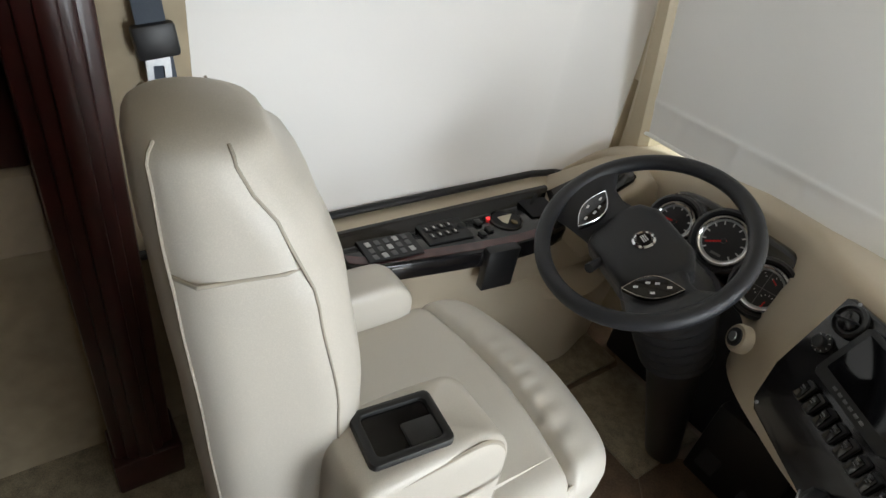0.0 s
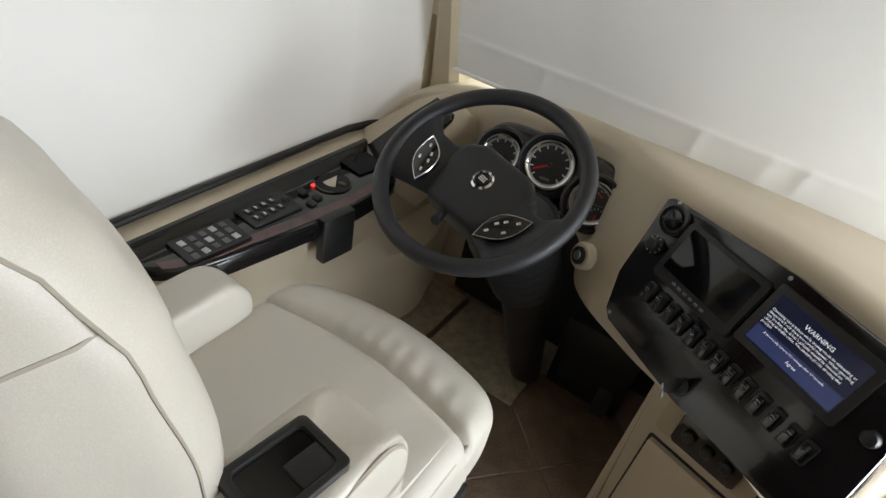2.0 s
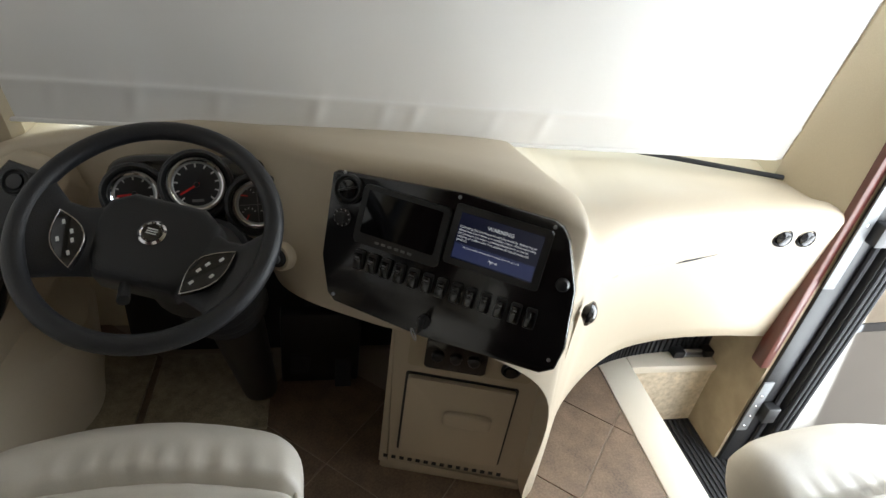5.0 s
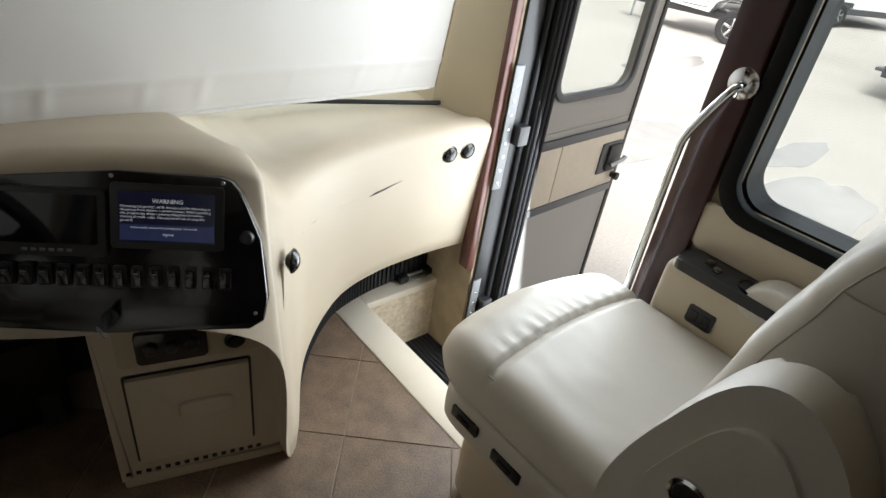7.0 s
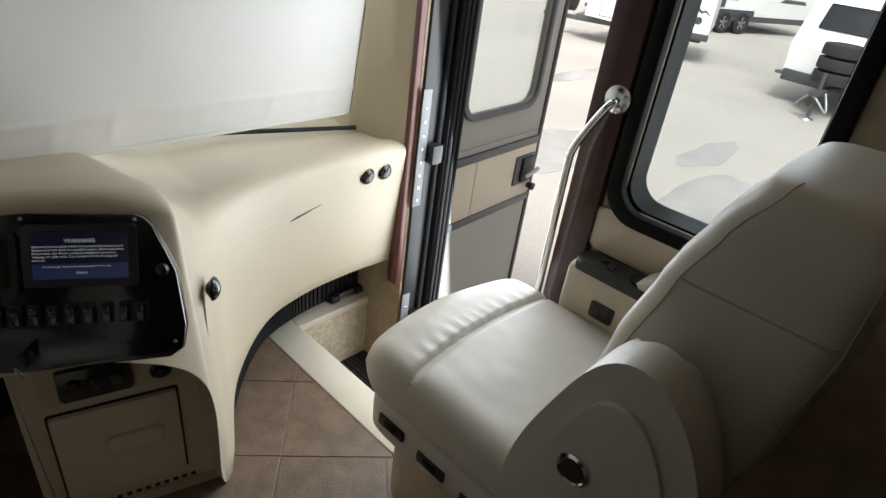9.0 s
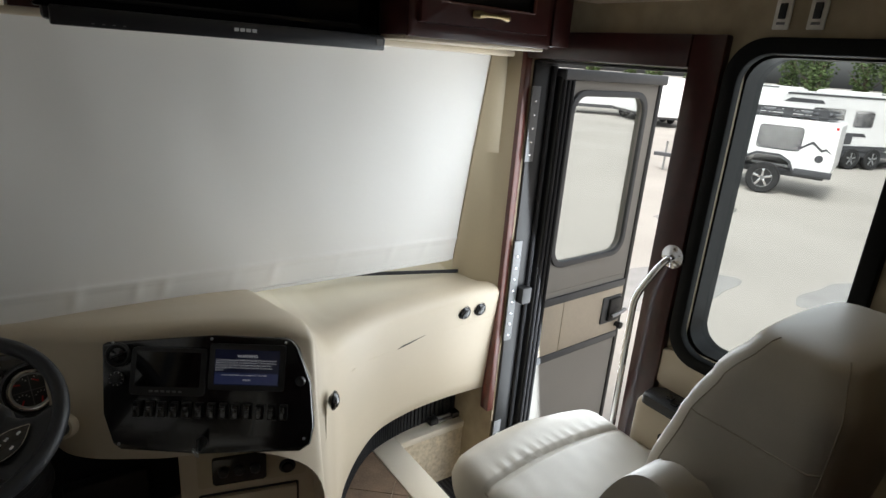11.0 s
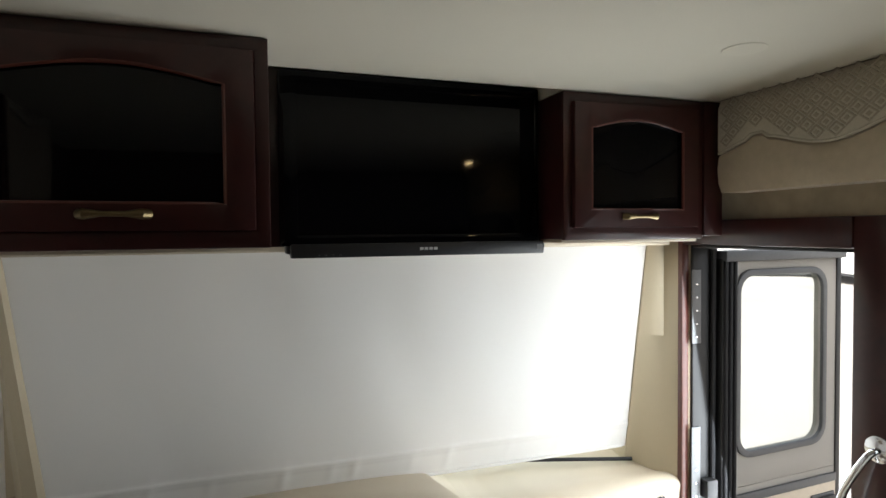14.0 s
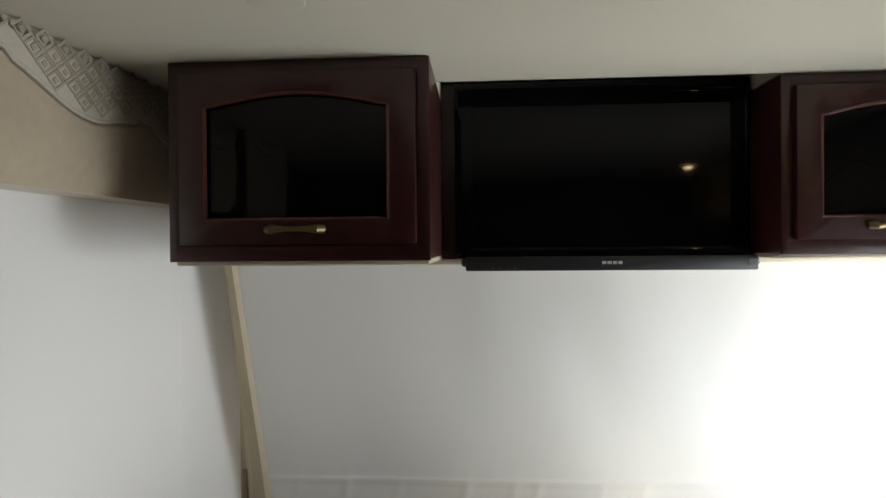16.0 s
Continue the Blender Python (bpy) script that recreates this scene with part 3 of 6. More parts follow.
def seat(name, label, cx, W, cush, prof, arms, side, seam_z, yaw=0.0, shift=0.0):
    """A cab armchair facing +y. cush: rear y, seam y, front y, top z; prof: rows of z, rear y, front y, half width."""
    s = thing(name, Matrix.Translation((cx, (cush[0] + cush[2]) / 2, 0)), label, "seat", "cab seats")
    oy = (cush[0] + cush[2]) / 2
    y0, ys, y1, zt = cush[0] - oy, cush[1] - oy, cush[2] - oy, cush[3]
    hy, hz = (y1 - y0) / 2, 0.075

    loops = []
    stations = 90
    for k in range(stations + 1):
        y = y0 + (y1 - y0) * (0.5 - 0.5 * math.cos(math.pi * k / stations)) ** 0.9
        f = max(0, y - (y1 - 0.10)) / 0.10
        g = max(0, y0 + 0.05 - y) / 0.05
        w = W * (1 - 0.10 * f**3) - 0.02 * g * g
        rise = 0.005 if y > ys else 0.0
        zt_ = zt + rise - 0.055 * f**2.6 - 0.03 * g**2 - 0.016 * math.exp(-(((y - ys) / 0.007) ** 2))
        zb_ = zt - 0.15 + 0.03 * f**3
        ring = []
        for x, z in rounded(-w, w, zb_, zt_, 0.042, 6):
            ring.append(Vector((x, y, z)))
        full = []
        for a_, b_ in zip(ring, ring[1:] + ring[:1]):
            m_ = max(1, int((b_ - a_).length / 0.012))
            full += [a_.lerp(b_, i / m_) for i in range(m_)]
        full = resample(full, 130)
        for q in full:
            if q.z > zt - 0.05:
                q.z += 0.014 * (1 - (q.x / W) ** 2)
                q.z += 0.0028 * math.sin(q.x * 165 + 1.4 * math.sin(q.x * 23)) * math.exp(-(((y - ys - 0.022) / 0.020) ** 2)) * (1 - (q.x / W) ** 4)
                q.z += 0.0025 * noise.noise((q.x * 9, y * 9, cx)) + 0.0016 * noise.noise((q.x * 24, y * 15, cx + 3))
            q.y += 0.042 * (1 - (q.x / W) ** 2) * max(0, (y - y0) / (y1 - y0)) ** 2
        loops.append(full)
    cu = part("cushion", rings(B(), loops), LEATHER, s, sharp=60)
    edge = [(-W * 0.955, y0 * 0.9, zt - 0.022), (-W * 0.965, 0, zt - 0.022), (-W * 0.955, y1 - 0.12, zt - 0.022), (-W * 0.91, y1 - 0.045, zt - 0.032), (-W * 0.78, y1 - 0.003, zt - 0.04), (0, y1 + 0.033, zt - 0.038), (W * 0.78, y1 - 0.003, zt - 0.04), (W * 0.91, y1 - 0.045, zt - 0.032), (W * 0.955, y1 - 0.12, zt - 0.022), (W * 0.965, 0, zt - 0.022), (W * 0.955, y0 * 0.9, zt - 0.022)]
    part("piping", tube(spline(edge, 70), 0.0030, 6), PIPING, cu)
    part("apron", pillow(W * 0.97, hy * 0.97, 0.065, 0.22, 16, None, Matrix.Translation((0, -0.005, zt - 0.205))), LEATHER, s)
    # backrest
    loops = []
    zs = [prof[0][0] + (prof[-1][0] - prof[0][0]) * k / 34 for k in range(35)]
    for z in zs:
        a, b, w = ramp(prof, z)
        g = 0.0035 * math.exp(-(((z - seam_z) / 0.006) ** 2))
        off = shift * (prof[1][3] - w)
        loops.append([p + Vector((off, -oy, 0)) for p in resample(section(w - g, a + g * 0.6, b - g, z), 96)])
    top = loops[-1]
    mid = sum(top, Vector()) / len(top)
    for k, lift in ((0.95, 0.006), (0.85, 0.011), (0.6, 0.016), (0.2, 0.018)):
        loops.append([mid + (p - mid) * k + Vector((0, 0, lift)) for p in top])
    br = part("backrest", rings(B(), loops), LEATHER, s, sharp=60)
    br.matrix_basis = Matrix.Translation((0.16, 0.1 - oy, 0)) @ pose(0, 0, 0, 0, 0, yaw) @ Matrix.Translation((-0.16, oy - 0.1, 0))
    # stitched seams run on the padded surface itself
    def edge_at(z, sx, rear):
        a, b, w = ramp(prof, z)
        r = min(0.045, (b - a) * 0.45, w * 0.9)
        th = radians(50 if rear else 20)
        x = w - r * (1 - math.cos(th))
        y = a + r - r * math.sin(th) if rear else b - r + r * math.sin(th)
        y += 0.012 * (1 - (x / w) ** 2) * (-0.6 if rear else 1)
        return Vector((shift * (prof[1][3] - w) + sx * x, y - oy, z))

    for sx in (-1, 1):
        for rear in (0, 1):
            part("seam", tube([edge_at(z, sx, rear) for z in zs[1:]] + [mid + (edge_at(zs[-1], sx, rear) - mid) * k + Vector((0, 0, lift + 0.0005)) for k, lift in ((0.95, 0.006), (0.85, 0.011))], 0.0014, 6), PIPING, br)
        fr, bk = edge_at(seam_z, sx, 0), edge_at(seam_z, sx, 1)
        wx = shift * (prof[1][3] - ramp(prof, seam_z)[2]) + sx * (ramp(prof, seam_z)[2] - 0.0030)
        across = [bk - Vector((sx * 0.003, 0, 0)), Vector((wx, bk.y + 0.016, seam_z - 0.001)), Vector((wx, (fr.y + bk.y) / 2, seam_z)), Vector((wx, fr.y - 0.014, seam_z)), fr - Vector((sx * 0.005, 0, 0))]
        part("seam", tube(across, 0.0019, 6), PIPING, br)
    for sx, (ax, ay0, ay1, az0, az1, aw, tilt) in zip((-1, 1), arms):
        hx, hyy, hzz = aw, (ay1 - ay0) / 2, (az1 - az0) / 2
        m = Matrix.Translation((ax - cx, (ay0 + ay1) / 2 - oy, (az0 + az1) / 2)) @ pose(0, 0, 0, tilt, 0, 0)
        if sx == side and side < 0:
            raised_arm(s, ax - cx, oy)
            continue
        a = part("armrest", pillow(hx, hyy, hzz, (0.2 if side > 0 else 0.28) if sx == side else 0.3, 26, lambda p: p + Vector((0, 0, -0.9 * max(0, p.y - hyy + 0.07) ** 2 * 9 if p.z > 0 else 0)), m), LEATHER, s, sharp=60)
        if sx == side:
            pm = m @ Matrix.Translation((sx * (hx - 0.004), -0.01, -hzz * 0.25)) @ basis((0, 0, 0), (0, sx, 0), (0, 0, 1))
            part("side_panel", prism(rounded(-hyy * 0.72, hyy * 0.74, -hzz * 0.75, hzz * 0.68, hzz * 0.55, 7), 0.014, pm, 0.010, seg=3), LEATHER, a, "raised padded side panel")
            rim = [m @ Vector((sx * hx * 0.9, y, z)) for y, z in ((-hyy * 0.95, hzz * 0.55), (-hyy * 0.8, hzz * 0.86), (0, hzz * 0.93), (hyy * 0.6, hzz * 0.9), (hyy * 0.9, hzz * 0.55), (hyy * 0.94, -hzz * 0.4))]
            part("seam", tube(spline(rim, 40), 0.0028, 6), PIPING, a)
            if side > 0:
                cw = Matrix.Translation((ax - cx, 0.27 - oy, az1 - 0.002)) @ pose(0, 0, 0, 0, 0, -6)
                cu2 = part("tray", hoop(rounded(-0.034, 0.034, -0.046, 0.046, 0.008), rounded(-0.025, 0.025, -0.036, 0.036, 0.006), 0.010, cw, 0.003), BLACK, a, "black plastic inset tray")
                part("tray_floor", box(-0.026, 0.026, -0.037, 0.037, 0.001, 0.0045, m=cw), GLOSS, cu2)
                part("tray_lid", box(-0.004, 0.025, 0.0, 0.036, 0.002, 0.008, 0.002, m=cw), BLACK, cu2)
    for k in range(3):
        sw_ = part("switch_plate", box(-0.045, 0.045, -0.006, 0.006, -0.016, 0.016, 0.004, m=Matrix.Translation((side * (W * 0.965 + 0.002), 0.15 - 0.14 * k, zt - 0.195 - 0.012 * k)) @ pose(0, 0, 0, 0, 0, 90)), BLACK, s)
        part("switch", box(-0.02, 0.02, -0.005, 0.005, -0.006, 0.006, 0.002, m=Matrix.Translation((side * (W * 0.965 + 0.010), 0.15 - 0.14 * k, zt - 0.192 - 0.012 * k)) @ pose(0, 0, 0, 0, 0, 90)), GLOSS, sw_)
    ph = (zt - 0.25) / 2
    part("pedestal", pillow(W * 0.80, hy * 0.80, ph, 0.22, 14, None, Matrix.Translation((0, -0.01, ph))), VINYL, s)
    return s


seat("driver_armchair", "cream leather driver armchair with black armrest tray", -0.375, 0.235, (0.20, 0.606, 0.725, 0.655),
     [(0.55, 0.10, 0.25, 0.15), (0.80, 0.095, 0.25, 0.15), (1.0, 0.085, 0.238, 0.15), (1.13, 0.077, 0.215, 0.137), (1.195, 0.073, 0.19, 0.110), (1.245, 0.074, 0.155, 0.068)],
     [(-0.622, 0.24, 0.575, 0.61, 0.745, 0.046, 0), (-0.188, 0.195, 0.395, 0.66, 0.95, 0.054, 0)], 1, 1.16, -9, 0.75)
seat("passenger_armchair", "cream leather passenger armchair with chrome badge", 0.975, 0.285, (0.16, 0.545, 0.715, 0.56),
     [(0.48, -0.06, 0.22, 0.235), (0.70, -0.09, 0.195, 0.24), (0.90, -0.12, 0.16, 0.24), (1.05, -0.14, 0.12, 0.235), (1.15, -0.14, 0.08, 0.22), (1.215, -0.12, 0.04, 0.185)],
     [(0.66, -0.10, 0.25, 0.625, 0.855, 0.05, -56), (1.285, 0.0, 0.33, 0.66, 0.76, 0.045, 0)], -1, 1.06)


# ---- dashboard ----
LIP = [(-0.96, 1.36, 0.66), (-0.88, 1.41, 0.755), (-0.77, 1.43, 0.80), (-0.62, 1.435, 0.825), (-0.45, 1.435, 0.845), (-0.27, 1.37, 0.865), (-0.14, 1.20, 0.905), (0.08, 1.085, 0.93), (0.26, 0.985, 0.94), (0.365, 0.95, 0.925), (0.392, 0.962, 0.895), (0.425, 0.992, 0.845), (0.49, 1.06, 0.79), (0.60, 1.155, 0.776), (0.75, 1.22, 0.772), (0.95, 1.252, 0.77), (1.15, 1.258, 0.768), (1.33, 1.262, 0.768)]
FOOT = [(-0.95, 1.38, 0.48), (-0.88, 1.42, 0.50), (-0.77, 1.44, 0.52), (-0.62, 1.45, 0.56), (-0.45, 1.44, 0.60), (-0.27, 1.32, 0.61), (-0.19, 1.13, 0.61), (-0.02, 1.01, 0.615), (0.20, 0.885, 0.635), (0.388, 0.905, 0.45), (0.425, 0.950, 0.05), (0.468, 0.985, 0.002), (0.512, 1.05, 0.002), (0.60, 1.185, 0.12), (0.75, 1.272, 0.225), (0.92, 1.31, 0.255), (1.13, 1.315, 0.268), (1.33, 1.305, 0.27)]
N = 150
lip, foot = spline(LIP, N), spline(FOOT, N)
db, loops = B(), []
for a, f in zip(lip, foot):
    right = min(1, max(0, (a.x - 0.40) / 0.2))
    far = Vector((a.x if a.x > 0.5 else a.x * 0.9 + 0.02, 1.67 - 0.22 * max(0, a.x - 0.75), 0.80 - 0.022 * right))
    flat = Vector((far.x - a.x, far.y - a.y, 0)).normalized()
    row = [far]
    for t in (0.8, 0.65, 0.5, 0.36):
        p = a.lerp(far, t)
        p.z = a.z + (far.z - a.z) * (t**1.2) - (0.016 + 0.03 * max(0, 1 - abs(a.x - 0.52) / 0.22)) * math.sin(math.pi * t) * right
        row.append(p)
    big = 1 + 0.75 * min(1, max(0, (a.x - 0.28) / 0.14)) * min(1, max(0.25, (1.25 - a.x) / 0.3))
    for back, down in ((0.052, 0.0), (0.030, 0.002), (0.013, 0.008), (0.003, 0.018), (0.0, 0.026)):
        row.append(a + flat * back * big - Vector((0, 0, down * big)))
    start = row[-1]
    for t in (0.12, 0.3, 0.5, 0.7, 0.9):
        row.append(start.lerp(f, t))
    row += [f + flat * 0.002, f + flat * 0.012 - Vector((0, 0, 0.006)), f + flat * 0.08]
    loops.append(row)
rings(db, loops, closed=False)
dash = thing("dashboard", Matrix.Translation((0, 0, 0)), "tan vinyl dashboard sweeping round to the entry door", "dashboard")
part("dash_shell", db, VINYL, dash, sharp=70)

# ribbed vent strip under the sweep
strip = B()
KICK = spline([(0.52, 1.10, 0), (0.56, 1.16, 0), (0.61, 1.225, 0), (0.685, 1.312, 0), (0.78, 1.40, 0), (0.88, 1.46, 0), (1.06, 1.505, 0), (1.35, 1.525, 0)], 90)
rings(strip, [[p + Vector((0, 0.012, 0.28)), p + Vector((0, 0.0, 0.006)), p + Vector((0, 0.03, 0.004))] for p in KICK], closed=False)
vs = part("vent_strip", strip, BLACK, dash, "black ribbed heater vent strip")
rib_me = part("rib", box(-0.0022, 0.0022, -0.005, 0.003, 0.008, 0.28), RUBBER, vs, sharp=0)
for k, p in enumerate(KICK):
    ob = rib_me if k == 0 else new("rib", rib_me.data)
    ob.parent = vs
    q = KICK[min(k + 1, 89)] - KICK[max(k - 1, 0)]
    ob.matrix_basis = Matrix.Translation(p) @ pose(0, 0, 0, 0, 0, math.degrees(math.atan2(q.y, q.x)))

def face(x, z, out=0.0):
    """A point on the dashboard's upright face."""
    k = min((i for i in range(N) if lip[i].x > 0.44), key=lambda i: abs(lip[i].x - x))
    a, f = lip[k] - Vector((0, 0, 0.026)), foot[k]
    p = a.lerp(f, max(0, min(1, (a.z - z) / (a.z - f.z))))
    return Vector((x, p.y - out, z))


# split in the face under the knobs
part("crack", tube([face(x, z, 0.001) for x, z in ((0.835, 0.596), (0.875, 0.606), (0.90, 0.609), (0.94, 0.616), (0.97, 0.622))], [0.0008, 0.0035, 0.003, 0.0014, 0.0006], 6), BLACK, dash, "dark split in the vinyl")
part("face_seam", tube([face(0.52 + 0.8 * k / 40, 0.605 + 0.03 * abs(k - 14) / 26) for k in range(41)], 0.0012, 5), VINYL_DK, dash)
for x in (1.150, 1.228):
    kn = part("vent", disc(face(x, 0.683, -0.002), (-0.1, -1, 0.1), [(0.030, -0.004), (0.030, 0.004), (0.026, 0.009), (0.024, 0.004)], 28), BLACK, dash, "round black air vent")
    part("louvre", disc(face(x, 0.683, 0.001), (-0.1, -1, 0.1), [(0.023, 0), (0.021, 0.008), (0.012, 0.013), (0.003, 0.014)], 24), GLOSS, kn)
    part("slot", box(-0.019, 0.019, -0.0015, 0.0015, -0.004, 0.004, 0.001, m=basis(face(x - 0.001, 0.683, 0.0145), (0.6, -0.1, 0.8), (-0.1, -1, 0))), ICON_DIM, kn)
hk = part("hook_plate", disc((0.462, 0.998, 0.645), (0.8, -0.6, 0.0), [(0.012, -0.01), (0.030, 0.004), (0.028, 0.010), (0.018, 0.018), (0.006, 0.022)], 24), GLOSS, dash, "black domed courtesy lamp")

# centre panel
PO = Vector((0.209, 0.955, 0.874))
PU = Vector((0.8556, -0.5177, 0.0))
PM = basis(PO, PU, (0.202, 0.334, 0.92))
outline = [(-0.352, 0.026), (-0.362, 0.018), (-0.345, -0.15), (-0.315, -0.222), (-0.295, -0.236), (-0.10, -0.242), (0.14, -0.232), (0.165, -0.215), (0.172, -0.17), (0.158, -0.06), (0.122, 0.025), (0.105, 0.045), (0.085, 0.052), (-0.09, 0.052)]
panel = part("centre_panel", prism(outline, 0.030, PM @ Matrix.Translation((0, 0, -0.032)), 0.006), GLOSS, dash, "gloss black dashboard control panel")


def pp(u, v, h=0.0):
    return PM @ Vector((u, v, h))


pn = (PM.to_3x3() @ Vector((0, 0, 1))).normalized()
v1 = part("vent", disc(pp(-0.318, -0.004), pn, [(0.030, -0.004), (0.030, 0.005), (0.026, 0.010), (0.023, 0.004)], 28), BLACK, panel)
part("louvre", disc(pp(-0.318, -0.004), pn, [(0.022, 0), (0.018, 0.008), (0.004, 0.011)], 24), GLOSS, v1)
part("flap", box(-0.020, 0.020, -0.002, 0.002, 0, 0.012, 0.001, m=PM @ Matrix.Translation((-0.318, -0.004, 0.002)) @ pose(0, 0, 0, 0, 0, 25)), BLACK, v1)
k1 = part("knob", disc(pp(-0.318, -0.063), pn, [(0.018, -0.002), (0.018, 0.003), (0.012, 0.004), (0.011, 0.014), (0.009, 0.016)], 24), BLACK, panel)
for k in range(10):
    a = 2 * math.pi * k / 10
    part("mark", box(-0.001, 0.001, -0.002, 0.002, 0.0028, 0.0036, m=PM @ Matrix.Translation((-0.318 + 0.0155 * math.cos(a), -0.063 + 0.0155 * math.sin(a), 0)) @ pose(0, 0, 0, 0, 0, math.degrees(a) - 90)), ICON, k1)
part("knob", disc(pp(0.133, -0.056), pn, [(0.013, -0.002), (0.013, 0.004), (0.010, 0.010), (0.008, 0.011)], 20), BLACK, panel)
mon = part("monitor", prism(rounded(-0.283, -0.102, -0.100, 0.018, 0.008), 0.012, PM @ Matrix.Translation((0, 0, -0.003)), 0.004), BLACK, panel, "dark camera monitor")
part("monitor_screen", prism(rounded(-0.270, -0.115, -0.078, 0.008, 0.003), 0.002, PM @ Matrix.Translation((0, 0, 0.0085))), SCREEN, mon)
for k in range(6):
    part("button", box(-0.235 + k * 0.014, -0.226 + k * 0.014, -0.092, -0.087, 0.008, 0.0105, 0.001, m=PM), ICON_DIM, mon)
rad = part("radio", prism(rounded(-0.095, 0.093, -0.083, 0.033, 0.006), 0.010, PM @ Matrix.Translation((0, 0, -0.003)), 0.003), BLACK, panel, "lit navigation radio")
part("display", box(-0.081, 0.079, -0.070, 0.019, 0.006, 0.0085, m=PM), NAVY, rad, "lit navy warning display")
part("display_header", box(-0.080, 0.078, -0.0395, -0.0385, 0.0085, 0.009, m=PM), NAVY_LT, rad)
part("display_button", box(-0.079, 0.077, -0.067, -0.040, 0.0085, 0.009, m=PM), NAVY_LT, rad, "blue agree bar")
lines = ("Operating this product while driving could be distracting or", "dangerous if not done in a careful manner. When operating", "this product the driver's priority should be focused on", "obeying all traffic rules. You assume all risk of using this", "product.")
writing("screen_writing", "WARNING", 0.0105, PM @ Matrix.Translation((0.0, 0.003, 0.0095)), INK, rad, "CENTER")
for k, text in enumerate(lines):
    writing("screen_writing", text, 0.0062, PM @ Matrix.Translation((-0.078, -0.007 - 0.0062 * k, 0.0095)), INK, rad)
writing("screen_writing", "Automatically remove this message after 10 seconds.", 0.0052, PM @ Matrix.Translation((-0.062, -0.0440, 0.0095)), INK, rad)
writing("screen_writing", "Agree", 0.0075, PM @ Matrix.Translation((0.0, -0.0555, 0.0095)), INK, rad, "CENTER")
for k in range(13):
    u = -0.262 + k * 0.0298
    sw_ = part("rocker_switch", prism(rounded(u - 0.0105, u + 0.0105, -0.155, -0.115, 0.004, 3), 0.009, PM @ Matrix.Translation((0, 0, -0.003)) , 0.003), BLACK, panel)
    part("rocker", box(u - 0.008, u + 0.008, -0.151, -0.119, 0.0, 0.005, 0.002, m=PM @ Matrix.Translation((0, -0.135, 0.006)) @ pose(0, 0, 0, 10, 0, 0) @ Matrix.Translation((0, 0.135, 0))), GLOSS, sw_)
    if k < 12:
        part("icon", box(u - 0.004, u + 0.004, -0.129, -0.1265, 0.0135, 0.0142, m=PM), ICON_DIM, sw_)
        part("icon", box(u - 0.003, u + 0.002, -0.134, -0.1325, 0.0128, 0.0135, m=PM), ICON_DIM, sw_)
ky = part("ignition_lock", disc(pp(-0.100, -0.212, 0), pn, [(0.014, -0.002), (0.014, 0.004), (0.009, 0.006)], 20), BLACK, panel)
part("key", box(-0.003, 0.003, -0.018, 0.016, 0.004, 0.040, 0.002, m=PM @ Matrix.Translation((-0.100, -0.212, 0))), BLACK, ky, "key in the lock")
part("key_ring", ring_tube(pp(-0.105, -0.232, 0.03), (1, 0.3, 0.2), 0.012, 0.0015, 20, 6), STEEL, ky)
for u, v in ((-0.335, 0.025), (0.09, 0.040), (-0.095, 0.043), (-0.30, -0.222), (0.15, -0.2)):
    part("screw", disc(pp(u, v, -0.002), pn, [(0.004, 0), (0.003, 0.002), (0.001, 0.0025)], 10), STEEL, panel)

# pedestal under the panel
pd = thing("dash_pedestal", Matrix.Translation((0.25, 1.05, 0.0)), "tan dashboard pedestal with drawer and sockets", "pedestal")
QM = basis((0.045 - 0.25, 1.085 - 1.05, 0.0), (0.372, -0.105, 0), (0, 0, 1))
QW = 0.372 / math.cos(math.atan(0.105 / 0.372))
part("body", prism(rounded(0.0, QW + 0.02, 0.02, 0.66, 0.012), 0.30, QM @ Matrix.Translation((0, 0, -0.315)), 0.028, seg=4), VINYL, pd)
part("plinth", prism(rounded(0.004, QW + 0.015, 0.0, 0.05, 0.006), 0.24, QM @ Matrix.Translation((0, 0, -0.26)), 0.004), VINYL, pd)
for k in range(15):
    part("slot", box(0.012 + k * 0.0225, 0.024 + k * 0.0225, 0.052, 0.064, -0.016, -0.0135, m=QM), BLACK, pd)
drw = part("drawer", prism(rounded(0.052, 0.318, 0.105, 0.385, 0.006), 0.016, QM @ Matrix.Translation((0, 0, -0.016)), 0.005), VINYL, pd, "tan drawer front")
part("gap", hoop(rounded(0.045, 0.325, 0.098, 0.392, 0.008), rounded(0.052, 0.318, 0.105, 0.385, 0.006), 0.0025, QM @ Matrix.Translation((0, 0, -0.0155))), BLACK, drw)
part("pull", pillow(0.062, 0.024, 0.012, 0.4, 12, None, QM @ Matrix.Translation((0.215, 0.27, 0.002))), VINYL, drw)
part("recess", prism(rounded(0.045, 0.345, 0.415, 0.56, 0.012), 0.003, QM @ Matrix.Translation((0, 0, -0.0155))), VINYL_DK, pd)
sk = part("brake_panel", prism(rounded(0.085, 0.232, 0.428, 0.515, 0.008), 0.014, QM @ Matrix.Translation((0, 0, -0.014)), 0.004), GLOSS, pd)
for k in range(3):
    part("knob", disc(QM @ Vector((0.115 + 0.043 * k, 0.471, 0.0)), QM.to_3x3() @ Vector((0, 0, 1)), [(0.015, 0), (0.014, 0.008), (0.009, 0.012)], 18), BLACK, sk)
